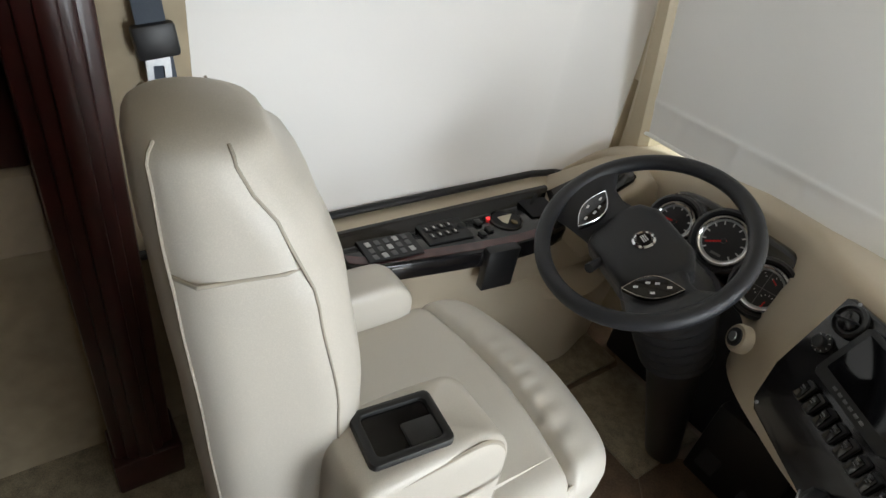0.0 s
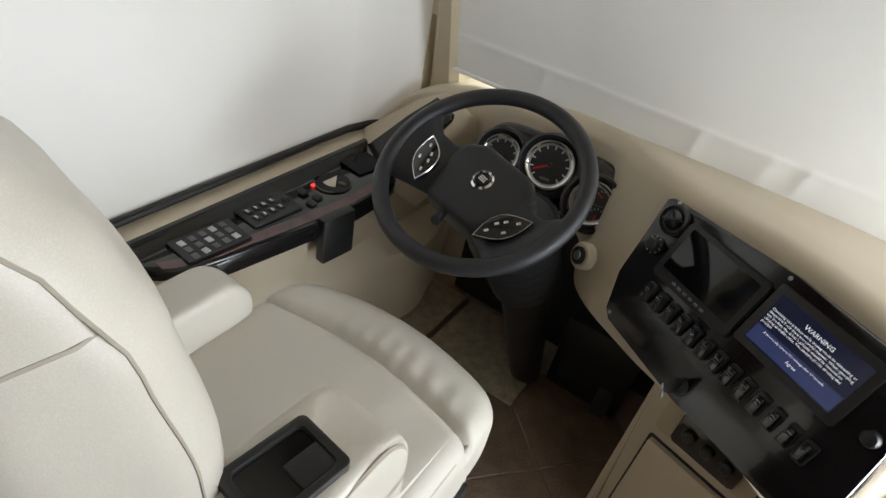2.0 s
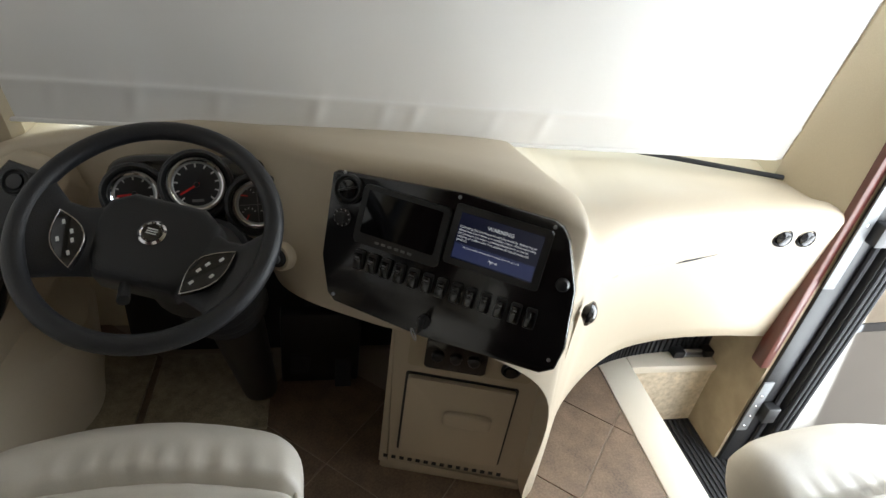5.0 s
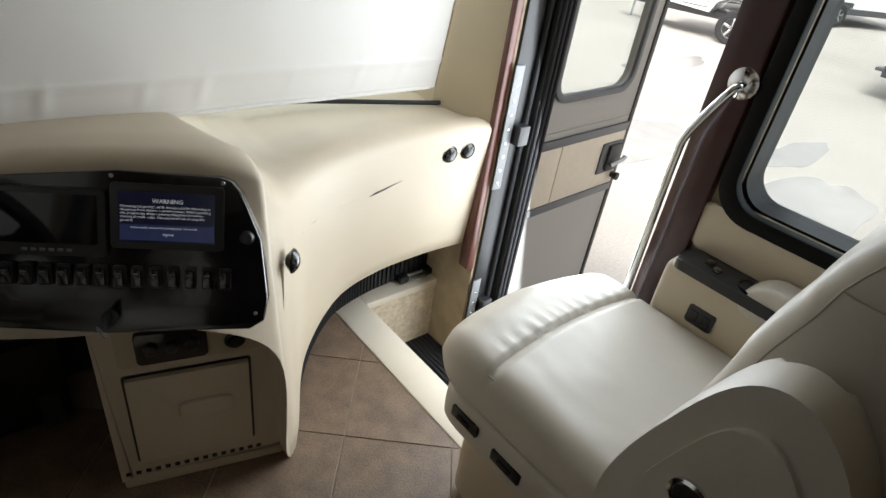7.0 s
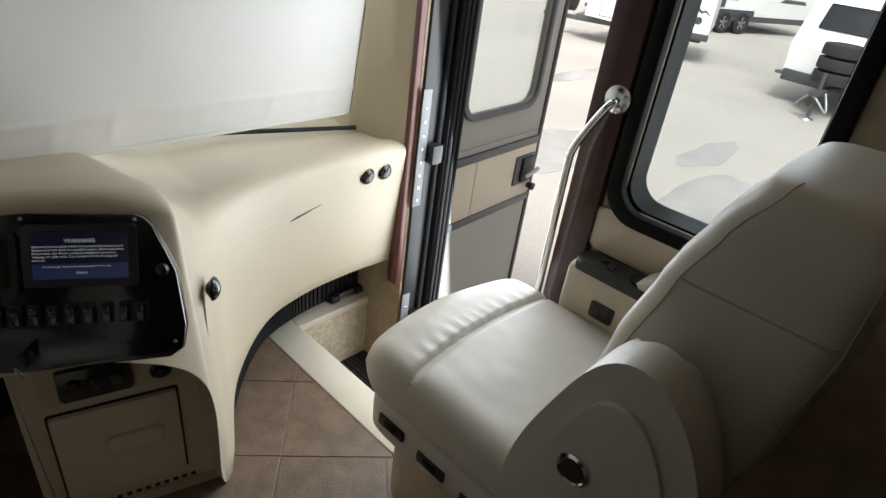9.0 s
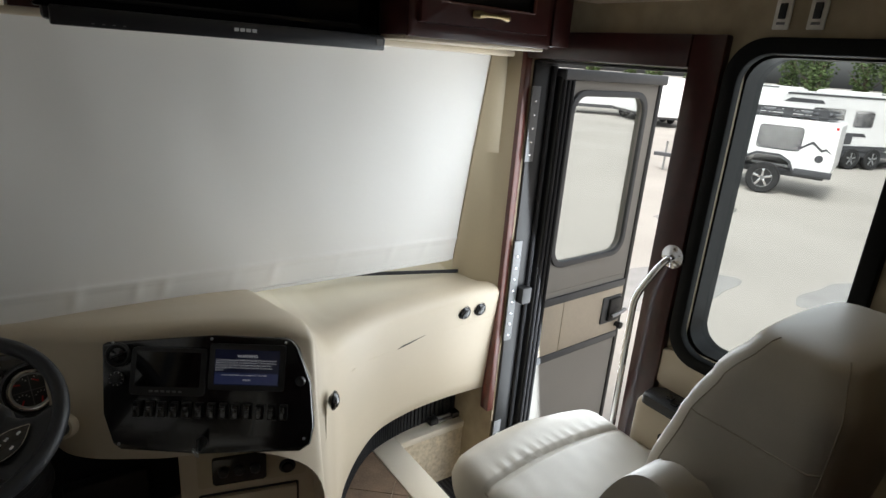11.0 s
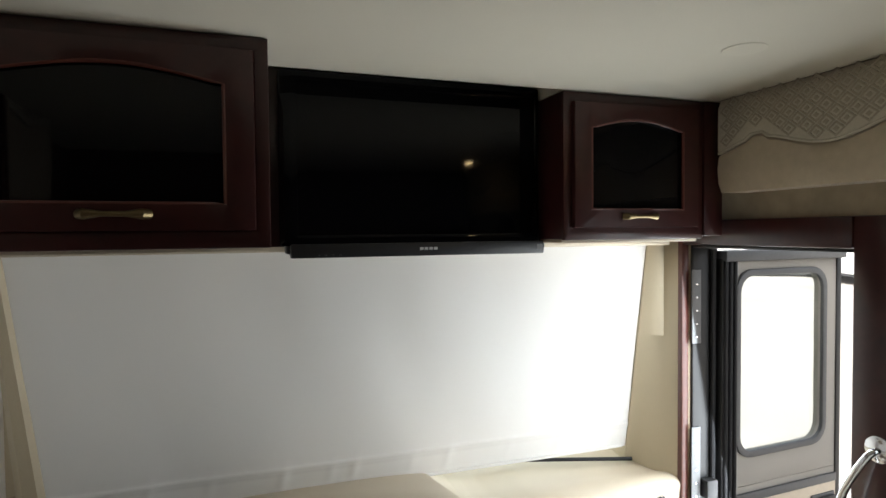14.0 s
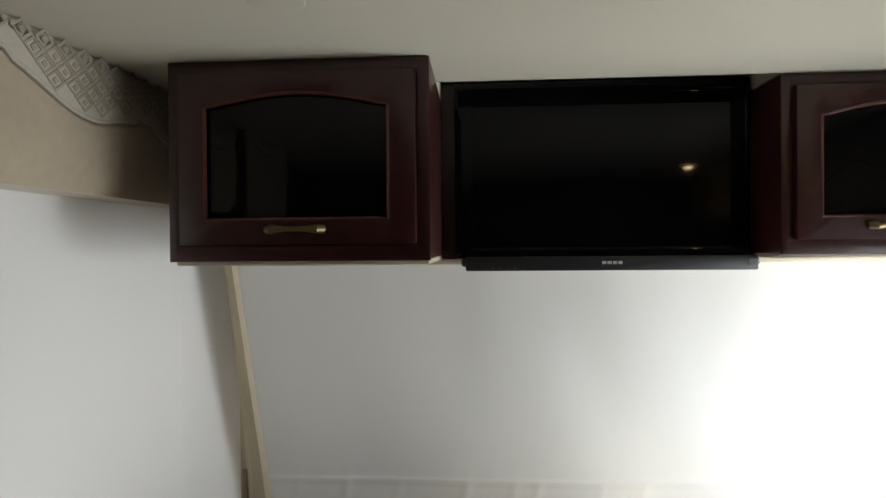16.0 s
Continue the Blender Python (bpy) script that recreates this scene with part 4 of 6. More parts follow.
for h, r in ((0.505, 0.016), (0.452, 0.020)):
    skt = part("socket", disc(QM @ Vector((0.292, h, -0.014)), QM.to_3x3() @ Vector((0, 0, 1)), [(r + 0.004, 0), (r + 0.004, 0.006), (r, 0.010), (r - 0.004, 0.006)], 20), BLACK, pd)
    part("cap", disc(QM @ Vector((0.292, h, -0.006)), QM.to_3x3() @ Vector((0, 0, 1)), [(r - 0.004, 0), (r - 0.006, 0.007)], 16), GLOSS, skt)

# start button beside the panel
bn = Vector((-0.55, -0.75, 0.25))
bt = part("start_button", disc((-0.196, 1.112, 0.709), bn, [(0.030, -0.01), (0.030, 0.006), (0.026, 0.012), (0.021, 0.012)], 28), VINYL, dash)
b2 = part("button_ring", disc(Vector((-0.196, 1.112, 0.709)) + bn.normalized() * 0.010, bn, [(0.020, 0), (0.019, 0.006), (0.014, 0.008)], 24), BLACK, bt)
part("button_cap", disc(Vector((-0.196, 1.112, 0.709)) + bn.normalized() * 0.017, bn, [(0.011, 0), (0.010, 0.003)], 20), STEEL, b2)

# gauges
GN = Vector((0.16, -0.86, 0.48)).normalized()
gm = thing("gauge_cluster", Matrix.Translation((-0.38, 1.36, 0.72)), "three chrome-ringed gauges in a black hood", "gauge cluster")
go = Vector((-0.38, 1.36, 0.72))
gs, gu, _ = frame_of(GN)
for (x, y, z, r, dim) in ((-0.511, 1.285, 0.750, 0.046, 0), (-0.383, 1.285, 0.778, 0.055, 1), (-0.258, 1.280, 0.736, 0.050, 2)):
    c = Vector((x, y, z)) - go
    hood = part("hood", disc(c - GN * 0.08, GN, [(r + 0.02, 0), (r + 0.024, 0.07), (r + 0.020, 0.105), (r + 0.014, 0.11), (r + 0.008, 0.092)], 40), BLACK, gm)
    part("bezel", ring_tube(c + GN * 0.014, GN, r + 0.001, 0.0065, 48, 10), CHROME, hood)
    part("inner_ring", ring_tube(c + GN * 0.0135, GN, r - 0.007, 0.0022, 40, 8), STEEL, hood)
    part("dial", disc(c, GN, [(r, 0), (r, 0.0125), (r - 0.002, 0.013)], 40), TVFRAME, hood)
    D = basis(c + GN * 0.0132, -gs, gu)
    if dim < 2:
        for k in range(11 if dim else 9):
            a = radians(225 - 270 * k / (10 if dim else 8))
            part("mark", box(-0.0016, 0.0016, -0.0042, 0.0042, 0, 0.0006, m=D @ Matrix.Translation((0.76 * r * math.cos(a), 0.76 * r * math.sin(a), 0)) @ pose(0, 0, 0, 0, 0, math.degrees(a) - 90)), ICON, hood)
        part("pointer", box(-0.0022, 0.0022, -0.006, 0.72 * r, 0.001, 0.0026, m=D @ pose(0, 0, 0, 0, 0, 120 if dim else 95)), RED, hood)
        part("hub", disc(D @ Vector((0, 0, 0)), GN, [(0.006, 0), (0.005, 0.004)], 16), BLACK, hood)
        part("odometer", box(-0.012, 0.012, -0.003, 0.003, 0, 0.0006, m=D @ Matrix.Translation((0.0, -0.62 * r, 0))), ICON_DIM, hood)
    else:
        for dx, dy, an in ((-0.02, 0.02, 80), (-0.02, -0.022, 150), (0.02, 0.02, 60), (0.02, -0.022, 170)):
            part("pointer", box(-0.0015, 0.0015, 0, 0.015, 0.0006, 0.0016, m=D @ Matrix.Translation((dx, dy, 0)) @ pose(0, 0, 0, 0, 0, an)), RED, hood)
            for k in range(5):
                a = radians(30 + 30 * k)
                part("mark", box(-0.0009, 0.0009, -0.002, 0.002, 0, 0.0005, m=D @ Matrix.Translation((dx + 0.015 * math.cos(a), dy + 0.015 * math.sin(a), 0)) @ pose(0, 0, 0, 0, 0, math.degrees(a) - 90)), ICON, hood)
        part("divider", box(-0.0008, 0.0008, -0.044, 0.044, 0, 0.0012, m=D), ICON_DIM, hood)
        part("divider", box(-0.044, 0.044, -0.0008, 0.0008, 0, 0.0012, m=D), ICON_DIM, hood)
part("binnacle", pillow(0.20, 0.075, 0.08, 0.5, 18, None, Matrix.Translation(Vector((-0.385, 1.36, 0.725)) - go) @ pose(0, 0, 0, -28, 0, 0)), GLOSS, gm)

# steering wheel
HUB = Vector((-0.383, 0.932, 0.880))
WN = Vector((-0.05, -0.50, 0.865)).normalized()
WX = Vector((0.194, -0.053, -0.02))
WM = basis(HUB, (WX - WN * WX.dot(WN)), WN.cross(WX - WN * WX.dot(WN)))
wheel = thing("steering_wheel", WM, "black leather four-spoke steering wheel with chrome-edged switches", "steering wheel")
part("rim", ring_tube((0, 0, 0.012), (0, 0, 1), 0.190, 0.0160, 72, 14), WHEEL_L, wheel)
hubpts = [(-0.094, 0.046), (-0.06, 0.070), (0.06, 0.070), (0.094, 0.046), (0.105, 0.0), (0.085, -0.066), (0.062, -0.088), (-0.062, -0.088), (-0.085, -0.066), (-0.105, 0.0)]
part("hub_pad", prism(hubpts, 0.055, Matrix.Translation((0, 0, -0.06)), 0.022, seg=4), WHEEL_L, wheel)
em = part("emblem", disc((0, 0, -0.008), (0, 0, 1), [(0.022, 0), (0.022, 0.006), (0.018, 0.009), (0.015, 0.006)], 30), CHROME, wheel)
part("emblem_face", disc((0, 0, -0.003), (0, 0, 1), [(0.015, 0), (0.014, 0.003)], 24), GLOSS, em)
for k in range(3):
    part("emblem_bar", box(-0.008, 0.008, -0.001, 0.001, 0, 0.001, m=Matrix.Translation((0, 0.005 - 0.004 * k, 0.0005))), ICON, em)
for sx in (-1, 1):
    loops = []
    for x, hi, lo, z, h in ((0.055, 0.052, -0.082, -0.030, 0.020), (0.085, 0.036, -0.092, -0.024, 0.018), (0.115, 0.022, -0.104, -0.016, 0.015), (0.142, 0.020, -0.118, -0.006, 0.013), (0.163, 0.036, -0.112, 0.004, 0.011), (0.180, 0.052, -0.088, 0.010, 0.008)):
        c, w = (hi + lo) / 2, (hi - lo) / 2
        loops.append([Vector((sx * x, c + w * math.copysign(abs(math.cos(b)) ** 0.6, math.cos(b)), z + h * math.sin(b))) for b in (2 * math.pi * j / 20 for j in range(20))])
    part("spoke", rings(B(), loops), WHEEL_L, wheel)
for sx in (-1, 1):
    pod_pts = []
    for k in range(9):
        t = k / 8
        pod_pts.append((0.052 * (2 * t - 1), 0.028 * math.sin(math.pi * t)))
    for k in range(1, 8):
        t = 1 - k / 8
        pod_pts.append((0.052 * (2 * t - 1), -0.020 * math.sin(math.pi * t)))
    m = Matrix.Translation((sx * 0.112, -0.048, 0.0)) @ pose(0, 0, 0, 0, 0, sx * 58)
    pod = part("switch_pod", prism(pod_pts, 0.012, m, 0.003), GLOSS, wheel)
    part("pod_rim", tube([m @ Vector((x, y, 0.011)) for x, y in pod_pts + pod_pts[:1]], 0.0013, 6), CHROME, pod)
    for x, y in ((-0.028, 0.003), (-0.008, 0.012), (0.008, 0.011), (0.028, 0.003), (0.0, -0.009)):
        part("icon", box(-0.004, 0.004, -0.0022, 0.0022, 0, 0.0008, m=m @ Matrix.Translation((x, y, 0.012))), ICON, pod)
# column
col = thing("steering_column", Matrix.Translation((-0.33, 1.2, 0.0)), "black steering column with pleated rubber boot", "steering column")
co_ = Vector((-0.33, 1.2, 0.0))
ax0, ax1 = HUB - WN * 0.05, HUB - WN * 0.20 + Vector((0.02, 0.04, 0))
part("shroud", tube([ax0 - co_, (ax0 + ax1) / 2 - co_, ax1 - co_], [0.055, 0.08, 0.098], 24), BLACK, col)
bl, steps = [], 26
top, bot = ax1 + Vector((0, 0, 0.02)), Vector((-0.315, 1.17, 0.53))
part("boot", tube([top.lerp(bot, k / steps) - co_ for k in range(steps + 1)], [0.098 + 0.004 * math.sin(k * 1.6) - 0.015 * k / steps for k in range(steps + 1)], 28), RUBBER, col, "pleated rubber boot")
part("column_foot", tube([bot - co_, Vector((-0.29, 1.40, 0.02)) - co_], [0.066, 0.05], 20), BLACK, col)
part("stalk", tube([HUB - WN * 0.07 + Vector((0.05, -0.01, 0)) - co_, HUB - WN * 0.06 + Vector((0.16, -0.05, -0.01)) - co_], [0.007, 0.009], 10), BLACK, col)
part("stalk", tube([HUB - WN * 0.07 + Vector((-0.05, -0.02, 0)) - co_, HUB - WN * 0.05 + Vector((-0.03, -0.12, -0.02)) - co_], [0.006, 0.010], 10), BLACK, col)
pdl = thing("pedals", Matrix.Translation((-0.15, 1.38, 0.0)), "black floor pedals under the dashboard", "pedal")
part("brake_pedal", box(-0.03, 0.03, -0.005, 0.01, 0.07, 0.15, 0.004, m=pose(-0.02, 0, 0, -25, 0, 0)), RUBBER, pdl)
part("accelerator_pedal", box(-0.025, 0.025, -0.005, 0.01, 0.02, 0.20, 0.004, m=pose(0.11, 0, 0, -30, 0, 0)), RUBBER, pdl)
part("pedal_mount", box(-0.08, 0.16, 0.05, 0.10, 0.0, 0.28, 0.01), BLACK, pdl)
# black sheet added for the shade at the back of the footwell
part("footwell_dark_sheet", box(-0.55, 0.30, 0.20, 0.26, 0.0, 0.62, 0.02), RUBBER, pdl)


# ---- driver side console ----
con = thing("side_console", Matrix.Translation((-0.87, 0.95, 0.0)), "gloss black driver side console with burl strip", "console")
co2 = Vector((-0.87, 0.95, 0.0))
inner = spline([(-0.91, 0.535, 0), (-0.86, 0.575, 0), (-0.825, 0.65, 0), (-0.79, 0.85, 0), (-0.77, 1.0, 0), (-0.765, 1.10, 0), (-0.775, 1.20, 0), (-0.80, 1.30, 0)], 40)
ZC = 0.575
cs, loops = B(), []
for k, p in enumerate(inner):
    y = p.y
    o = LW + 0.075
    q = min(1, k / 4)
    loops.append([Vector(v) - co2 for v in ((o - 0.02, y, ZC + 0.022), (o - 0.004, y, ZC + 0.024), (o + 0.004, y, ZC + 0.018), (o + 0.022, y, ZC - 0.004), (o + 0.032, y, ZC - 0.006), (o + 0.04, y, ZC), (p.x - 0.03, y, ZC), (p.x - 0.008, y, ZC - 0.006), (p.x, y, ZC - 0.02), (p.x - 0.004, y, ZC - 0.05 * q - 0.01), (p.x - 0.05, y, ZC - 0.06 * q - 0.012), (o - 0.02, y, ZC - 0.06))])
rings(cs, loops)
body = part("body", cs, GLOSS, con, sharp=50)
bs = B()
rings(bs, [[Vector((p.x - 0.035, p.y, ZC + 0.0015)) - co2, Vector((p.x - 0.010, p.y, ZC - 0.0035)) - co2, Vector((p.x - 0.010, p.y, ZC - 0.006)) - co2, Vector((p.x - 0.035, p.y, ZC - 0.002)) - co2] for p in inner[6:34]])
part("burl_strip", bs, BURL, con, "glossy red burl strip")
kp = part("keypad", box(-0.045, 0.045, -0.075, 0.075, 0, 0.006, 0.002, m=Matrix.Translation(Vector((-0.875, 0.70, ZC)) - co2) @ pose(0, 0, 0, 0, 0, -5)), BLACK, con, "hydraulic levelling keypad")
for j in range(5):
    for i in range(3):
        part("key", box(-0.009, 0.009, -0.007, 0.007, 0.006, 0.0085, 0.001, m=Matrix.Translation(Vector((-0.900 + 0.026 * i, 0.648 + 0.026 * j - 0.002 * i, ZC)) - co2)), ICON_DIM if (i + j) % 3 else ICON, kp)
mp = part("mirror_pad", box(-0.045, 0.045, -0.068, 0.068, 0, 0.006, 0.002, m=Matrix.Translation(Vector((-0.885, 0.872, ZC)) - co2) @ pose(0, 0, 0, 0, 0, -5)), BLACK, con, "mirror control pad")
for j in range(4):
    for i in range(2):
        part("key", box(-0.011, 0.011, -0.008, 0.008, 0.006, 0.010, 0.002, m=Matrix.Translation(Vector((-0.902 + 0.032 * i, 0.824 + 0.024 * j, ZC)) - co2)), GLOSS, mp)
        part("icon", box(-0.005, 0.005, -0.002, 0.002, 0.010, 0.0106, m=Matrix.Translation(Vector((-0.902 + 0.032 * i, 0.824 + 0.024 * j, ZC)) - co2)), ICON, mp)
part("joystick", disc(Vector((-0.885, 0.926, ZC + 0.006)) - co2, (0, 0, 1), [(0.012, 0), (0.011, 0.006), (0.008, 0.008)], 18), BLACK, mp)
for x, y in ((-0.885, 0.985), (-0.845, 0.995), (-0.835, 0.965)):
    part("rocker_switch", box(-0.012, 0.012, -0.010, 0.010, 0, 0.008, 0.003, m=Matrix.Translation(Vector((x, y, ZC)) - co2)), BLACK, con)
part("hazard_light", box(-0.006, 0.006, -0.006, 0.006, 0, 0.004, 0.001, m=Matrix.Translation(Vector((-0.892, 1.03, ZC)) - co2)), glow("red_lamp", (0.7, 0.03, 0.03), 0.6), con, "small lit red lamp")
cup = part("cup_holder", disc(Vector((-0.868, 1.075, ZC - 0.001)) - co2, (0, 0, 1), [(0.050, 0), (0.050, 0.004), (0.045, 0.006), (0.042, 0.002)], 36), GLOSS, con)
part("cup_well", disc(Vector((-0.868, 1.075, ZC + 0.0005)) - co2, (0, 0, 1), [(0.042, 0), (0.042, 0.0025)], 32), RUBBER, cup)
scrap = tagged(part("paper_scrap", prism([(-0.02, -0.012), (0.018, -0.016), (0.004, 0.022)], 0.0012, Matrix.Translation((-0.865, 1.068, ZC + 0.010)) @ pose(0, 0, 0, 35, 12, 20)), PAPER, sharp=0), "torn paper scrap lying in the cup holder", "paper")
tagged(part("coins", disc((-0.848, 1.088, ZC + 0.003), (0, 0.2, 1), [(0.011, 0), (0.011, 0.003)], 16), BRASS), "brass coin lying in the cup holder", "coin")
part("pen_slot", box(-0.045, 0.045, -0.05, 0.05, 0, 0.004, 0.002, m=Matrix.Translation(Vector((-0.885, 1.215, ZC + 0.002)) - co2) @ pose(0, 0, 0, 0, 0, -8)), RUBBER, con)
part("lever", tube([Vector((-0.905, 1.20, ZC + 0.004)) - co2, Vector((-0.91, 1.22, ZC + 0.035)) - co2], 0.005, 8), BLACK, con)
tagged(part("box_holder", box(-0.015, 0.015, -0.05, 0.05, -0.125, 0.006, 0.004, m=Matrix.Translation((-0.768, 0.985, ZC - 0.006)) @ pose(0, 0, 0, 0, 0, -6)), BLACK), "flat black device holder clipped to the side console", "holder")
# the console's tail that climbs to the dashboard corner
TM = basis(Vector((-0.865, 1.255, ZC + 0.004)) - co2, (0.87, -0.35, -0.19), (0.095, 0.14, 0.18))
tail = part("tail", prism([(-0.075, 0.0), (0.075, -0.01), (0.072, 0.10), (0.062, 0.235), (0.05, 0.25), (-0.030, 0.245), (-0.050, 0.15)], 0.022, TM @ Matrix.Translation((0, 0, -0.022)), 0.006), GLOSS, con)
part("corner_pad", prism([(-0.15, 0.02), (-0.08, -0.03), (0.085, -0.02), (0.098, 0.25), (0.075, 0.285), (-0.035, 0.285), (-0.09, 0.20)], 0.16, TM @ Matrix.Translation((0, 0, -0.172)), 0.02, seg=3), VINYL, con, "tan vinyl corner behind the black tail")
tv_ = part("vent", disc(TM @ Vector((0.012, 0.205, 0.0)), TM.to_3x3() @ Vector((0, 0, 1)), [(0.030, -0.002), (0.030, 0.006), (0.025, 0.010), (0.022, 0.004)], 26), BLACK, tail)
part("louvre", disc(TM @ Vector((0.012, 0.205, 0.0)), TM.to_3x3() @ Vector((0, 0, 1)), [(0.021, 0), (0.017, 0.009), (0.004, 0.012)], 20), GLOSS, tv_)
st_ = part("sticker", box(-0.014, 0.014, -0.014, 0.014, 0.008, 0.0095, m=TM @ Matrix.Translation((-0.010, 0.11, -0.008)) @ pose(0, 0, 0, 0, 0, 20)), PAPER, tail, "cream square sticker")
for k in range(4):
    part("bar", box(-0.010, 0.010, -0.0013, 0.0013, 0.0095, 0.0102, m=TM @ Matrix.Translation((-0.010, 0.11, -0.008)) @ pose(0, 0, 0, 0, 0, 60) @ Matrix.Translation((0, -0.009 + 0.006 * k, 0))), BLACK, st_)

# window ledge and black sill bead
tagged(part("trim_window_ledge", box(LW - 0.03, LW + 0.075, 0.2, 1.50, 0.50, 0.598, 0.008), VINYL), "tan vinyl ledge under the driver window", "ledge", kind="structure")
tagged(part("trim_sill_bead", tube([(LW + 0.012, 0.15, 0.612), (LW + 0.012, 1.28, 0.612), (LW + 0.030, 1.36, 0.614), (LW + 0.072, 1.42, 0.62)], 0.011, 10), BLACK), "black sill bead along the side blind", "bead", kind="structure")
# moulded side lining below
ln, loops = B(), []
for k in range(41):
    y = 0.25 + (1.56 - 0.25) * k / 40
    bulge = 0.07 * math.exp(-(((y - 1.35) / 0.16) ** 2))
    x0 = -0.845 + 0.05 * k / 40
    loops.append([Vector(v) for v in ((-1.0, y, 0.55), (x0, y, 0.545), (x0 + 0.004, y, 0.50), (x0 - 0.004, y, 0.42), (x0 - 0.012, y, 0.36), (x0 + 0.02 + bulge, y, 0.32), (x0 + 0.028 + bulge, y, 0.26), (x0 + 0.015 + bulge, y, 0.1), (x0 + 0.01 + bulge, y, 0.0), (-1.0, y, 0.0))])
rings(ln, loops, closed=False)
tagged(part("trim_side_lining", ln, VINYL, sharp=50), "tan moulded lining below the side console", "lining", kind="structure")

# dark wood post, belt and the furniture behind the driver
post = thing("trim_wood_post", Matrix.Translation((-0.955, 0.09, 0)), "dark cherry moulded wooden slide-out post", "post", kind="structure")
part("shaft", box(-0.05, 0.05, -0.07, 0.06, 0.10, 2.12, 0.010), CHERRY, post)
part("moulding", box(0.04, 0.062, -0.045, 0.035, 0.10, 2.12, 0.009), CHERRY, post)
part("moulding", box(0.055, 0.072, -0.02, 0.012, 0.10, 2.12, 0.007), CHERRY, post)
part("base_block", box(-0.055, 0.075, -0.078, 0.075, 0.0, 0.11, 0.008), CHERRY, post)
belt = thing("seat_belt", Matrix.Translation((-0.985, 0.235, 1.1)), "grey webbing seat belt with steel tongue hanging on wall", "seat belt")
part("webbing", box(-0.002, 0.002, -0.024, 0.024, -0.62, 0.65, 0.001, m=pose(0, 0, 0, 5, 0, 0)), BELT, belt)
part("tongue_cover", box(-0.010, 0.012, -0.036, 0.036, -0.06, 0.0, 0.008, m=pose(0, 0, 0, 8, 0, 0)), BLACK, belt)
part("tongue", hoop(rounded(-0.02, 0.02, -0.045, 0.012, 0.006), rounded(-0.009, 0.009, -0.035, -0.006, 0.003), 0.003, Matrix.Translation((0.004, 0.003, -0.065)) @ basis((0, 0, 0), (0, 1, 0), (0, 0, 1))), STEEL, belt)
sofa = thing("sofa", Matrix.Translation((-1.15, -0.42, 0)), "dark leather sofa end with red wood plinth", "sofa")
part("arm", pillow(0.14, 0.33, 0.30, 0.3, 16, None, Matrix.Translation((-0.05, 0.15, 0.36))), mat("dark_brown_leather", (0.05, 0.04, 0.04), 0.45, bump=0.3, scale=200), sofa)
part("plinth", box(0.02, 0.09, -0.2, 0.46, 0.0, 0.40, 0.01), CHERRY_LT, sofa)
tagged(part("baseboard", box(-1.5, -1.0, -0.7, 0.018, 0.67, 0.84, 0.01), SUEDE), "tan padded slide-out wall panel behind the post", "panel", kind="structure")
# added dark panel, stands in for the deep shade left of the post
tagged(part("trim_shade_panel", box(-1.5, -1.02, -1.14, 0.018, 0.844, 2.125, 0.006), CHERRY), "dark panel added for the shade behind the post", "panel", kind="structure")
tagged(part("trim_belt_panel", box(LW - 0.03, LW + 0.012, 0.14, 0.30, 0.62, 2.12, 0.006), WALLP), "tan mottled wall strip beside the driver window", "wall strip", kind="structure")
cp = part("carpet", box(-1.5, -0.62, -3.2, 0.42, -0.012, 0.008, 0.004), CARPET)
tagged(cp, "tan cut pile carpet beside the tiles", "carpet", kind="structure")
for (x0, x1, y0, y1, rot) in ((-0.80, -0.62, 1.21, 1.56, 0), (-0.60, -0.26, 1.25, 1.56, 0)):
    tagged(part("floor_mat", box(x0, x1, y0, y1, 0.0, 0.014, 0.005), CARPET), "tan ribbed carpet floor mat under the pedals", "mat", "floor mats")


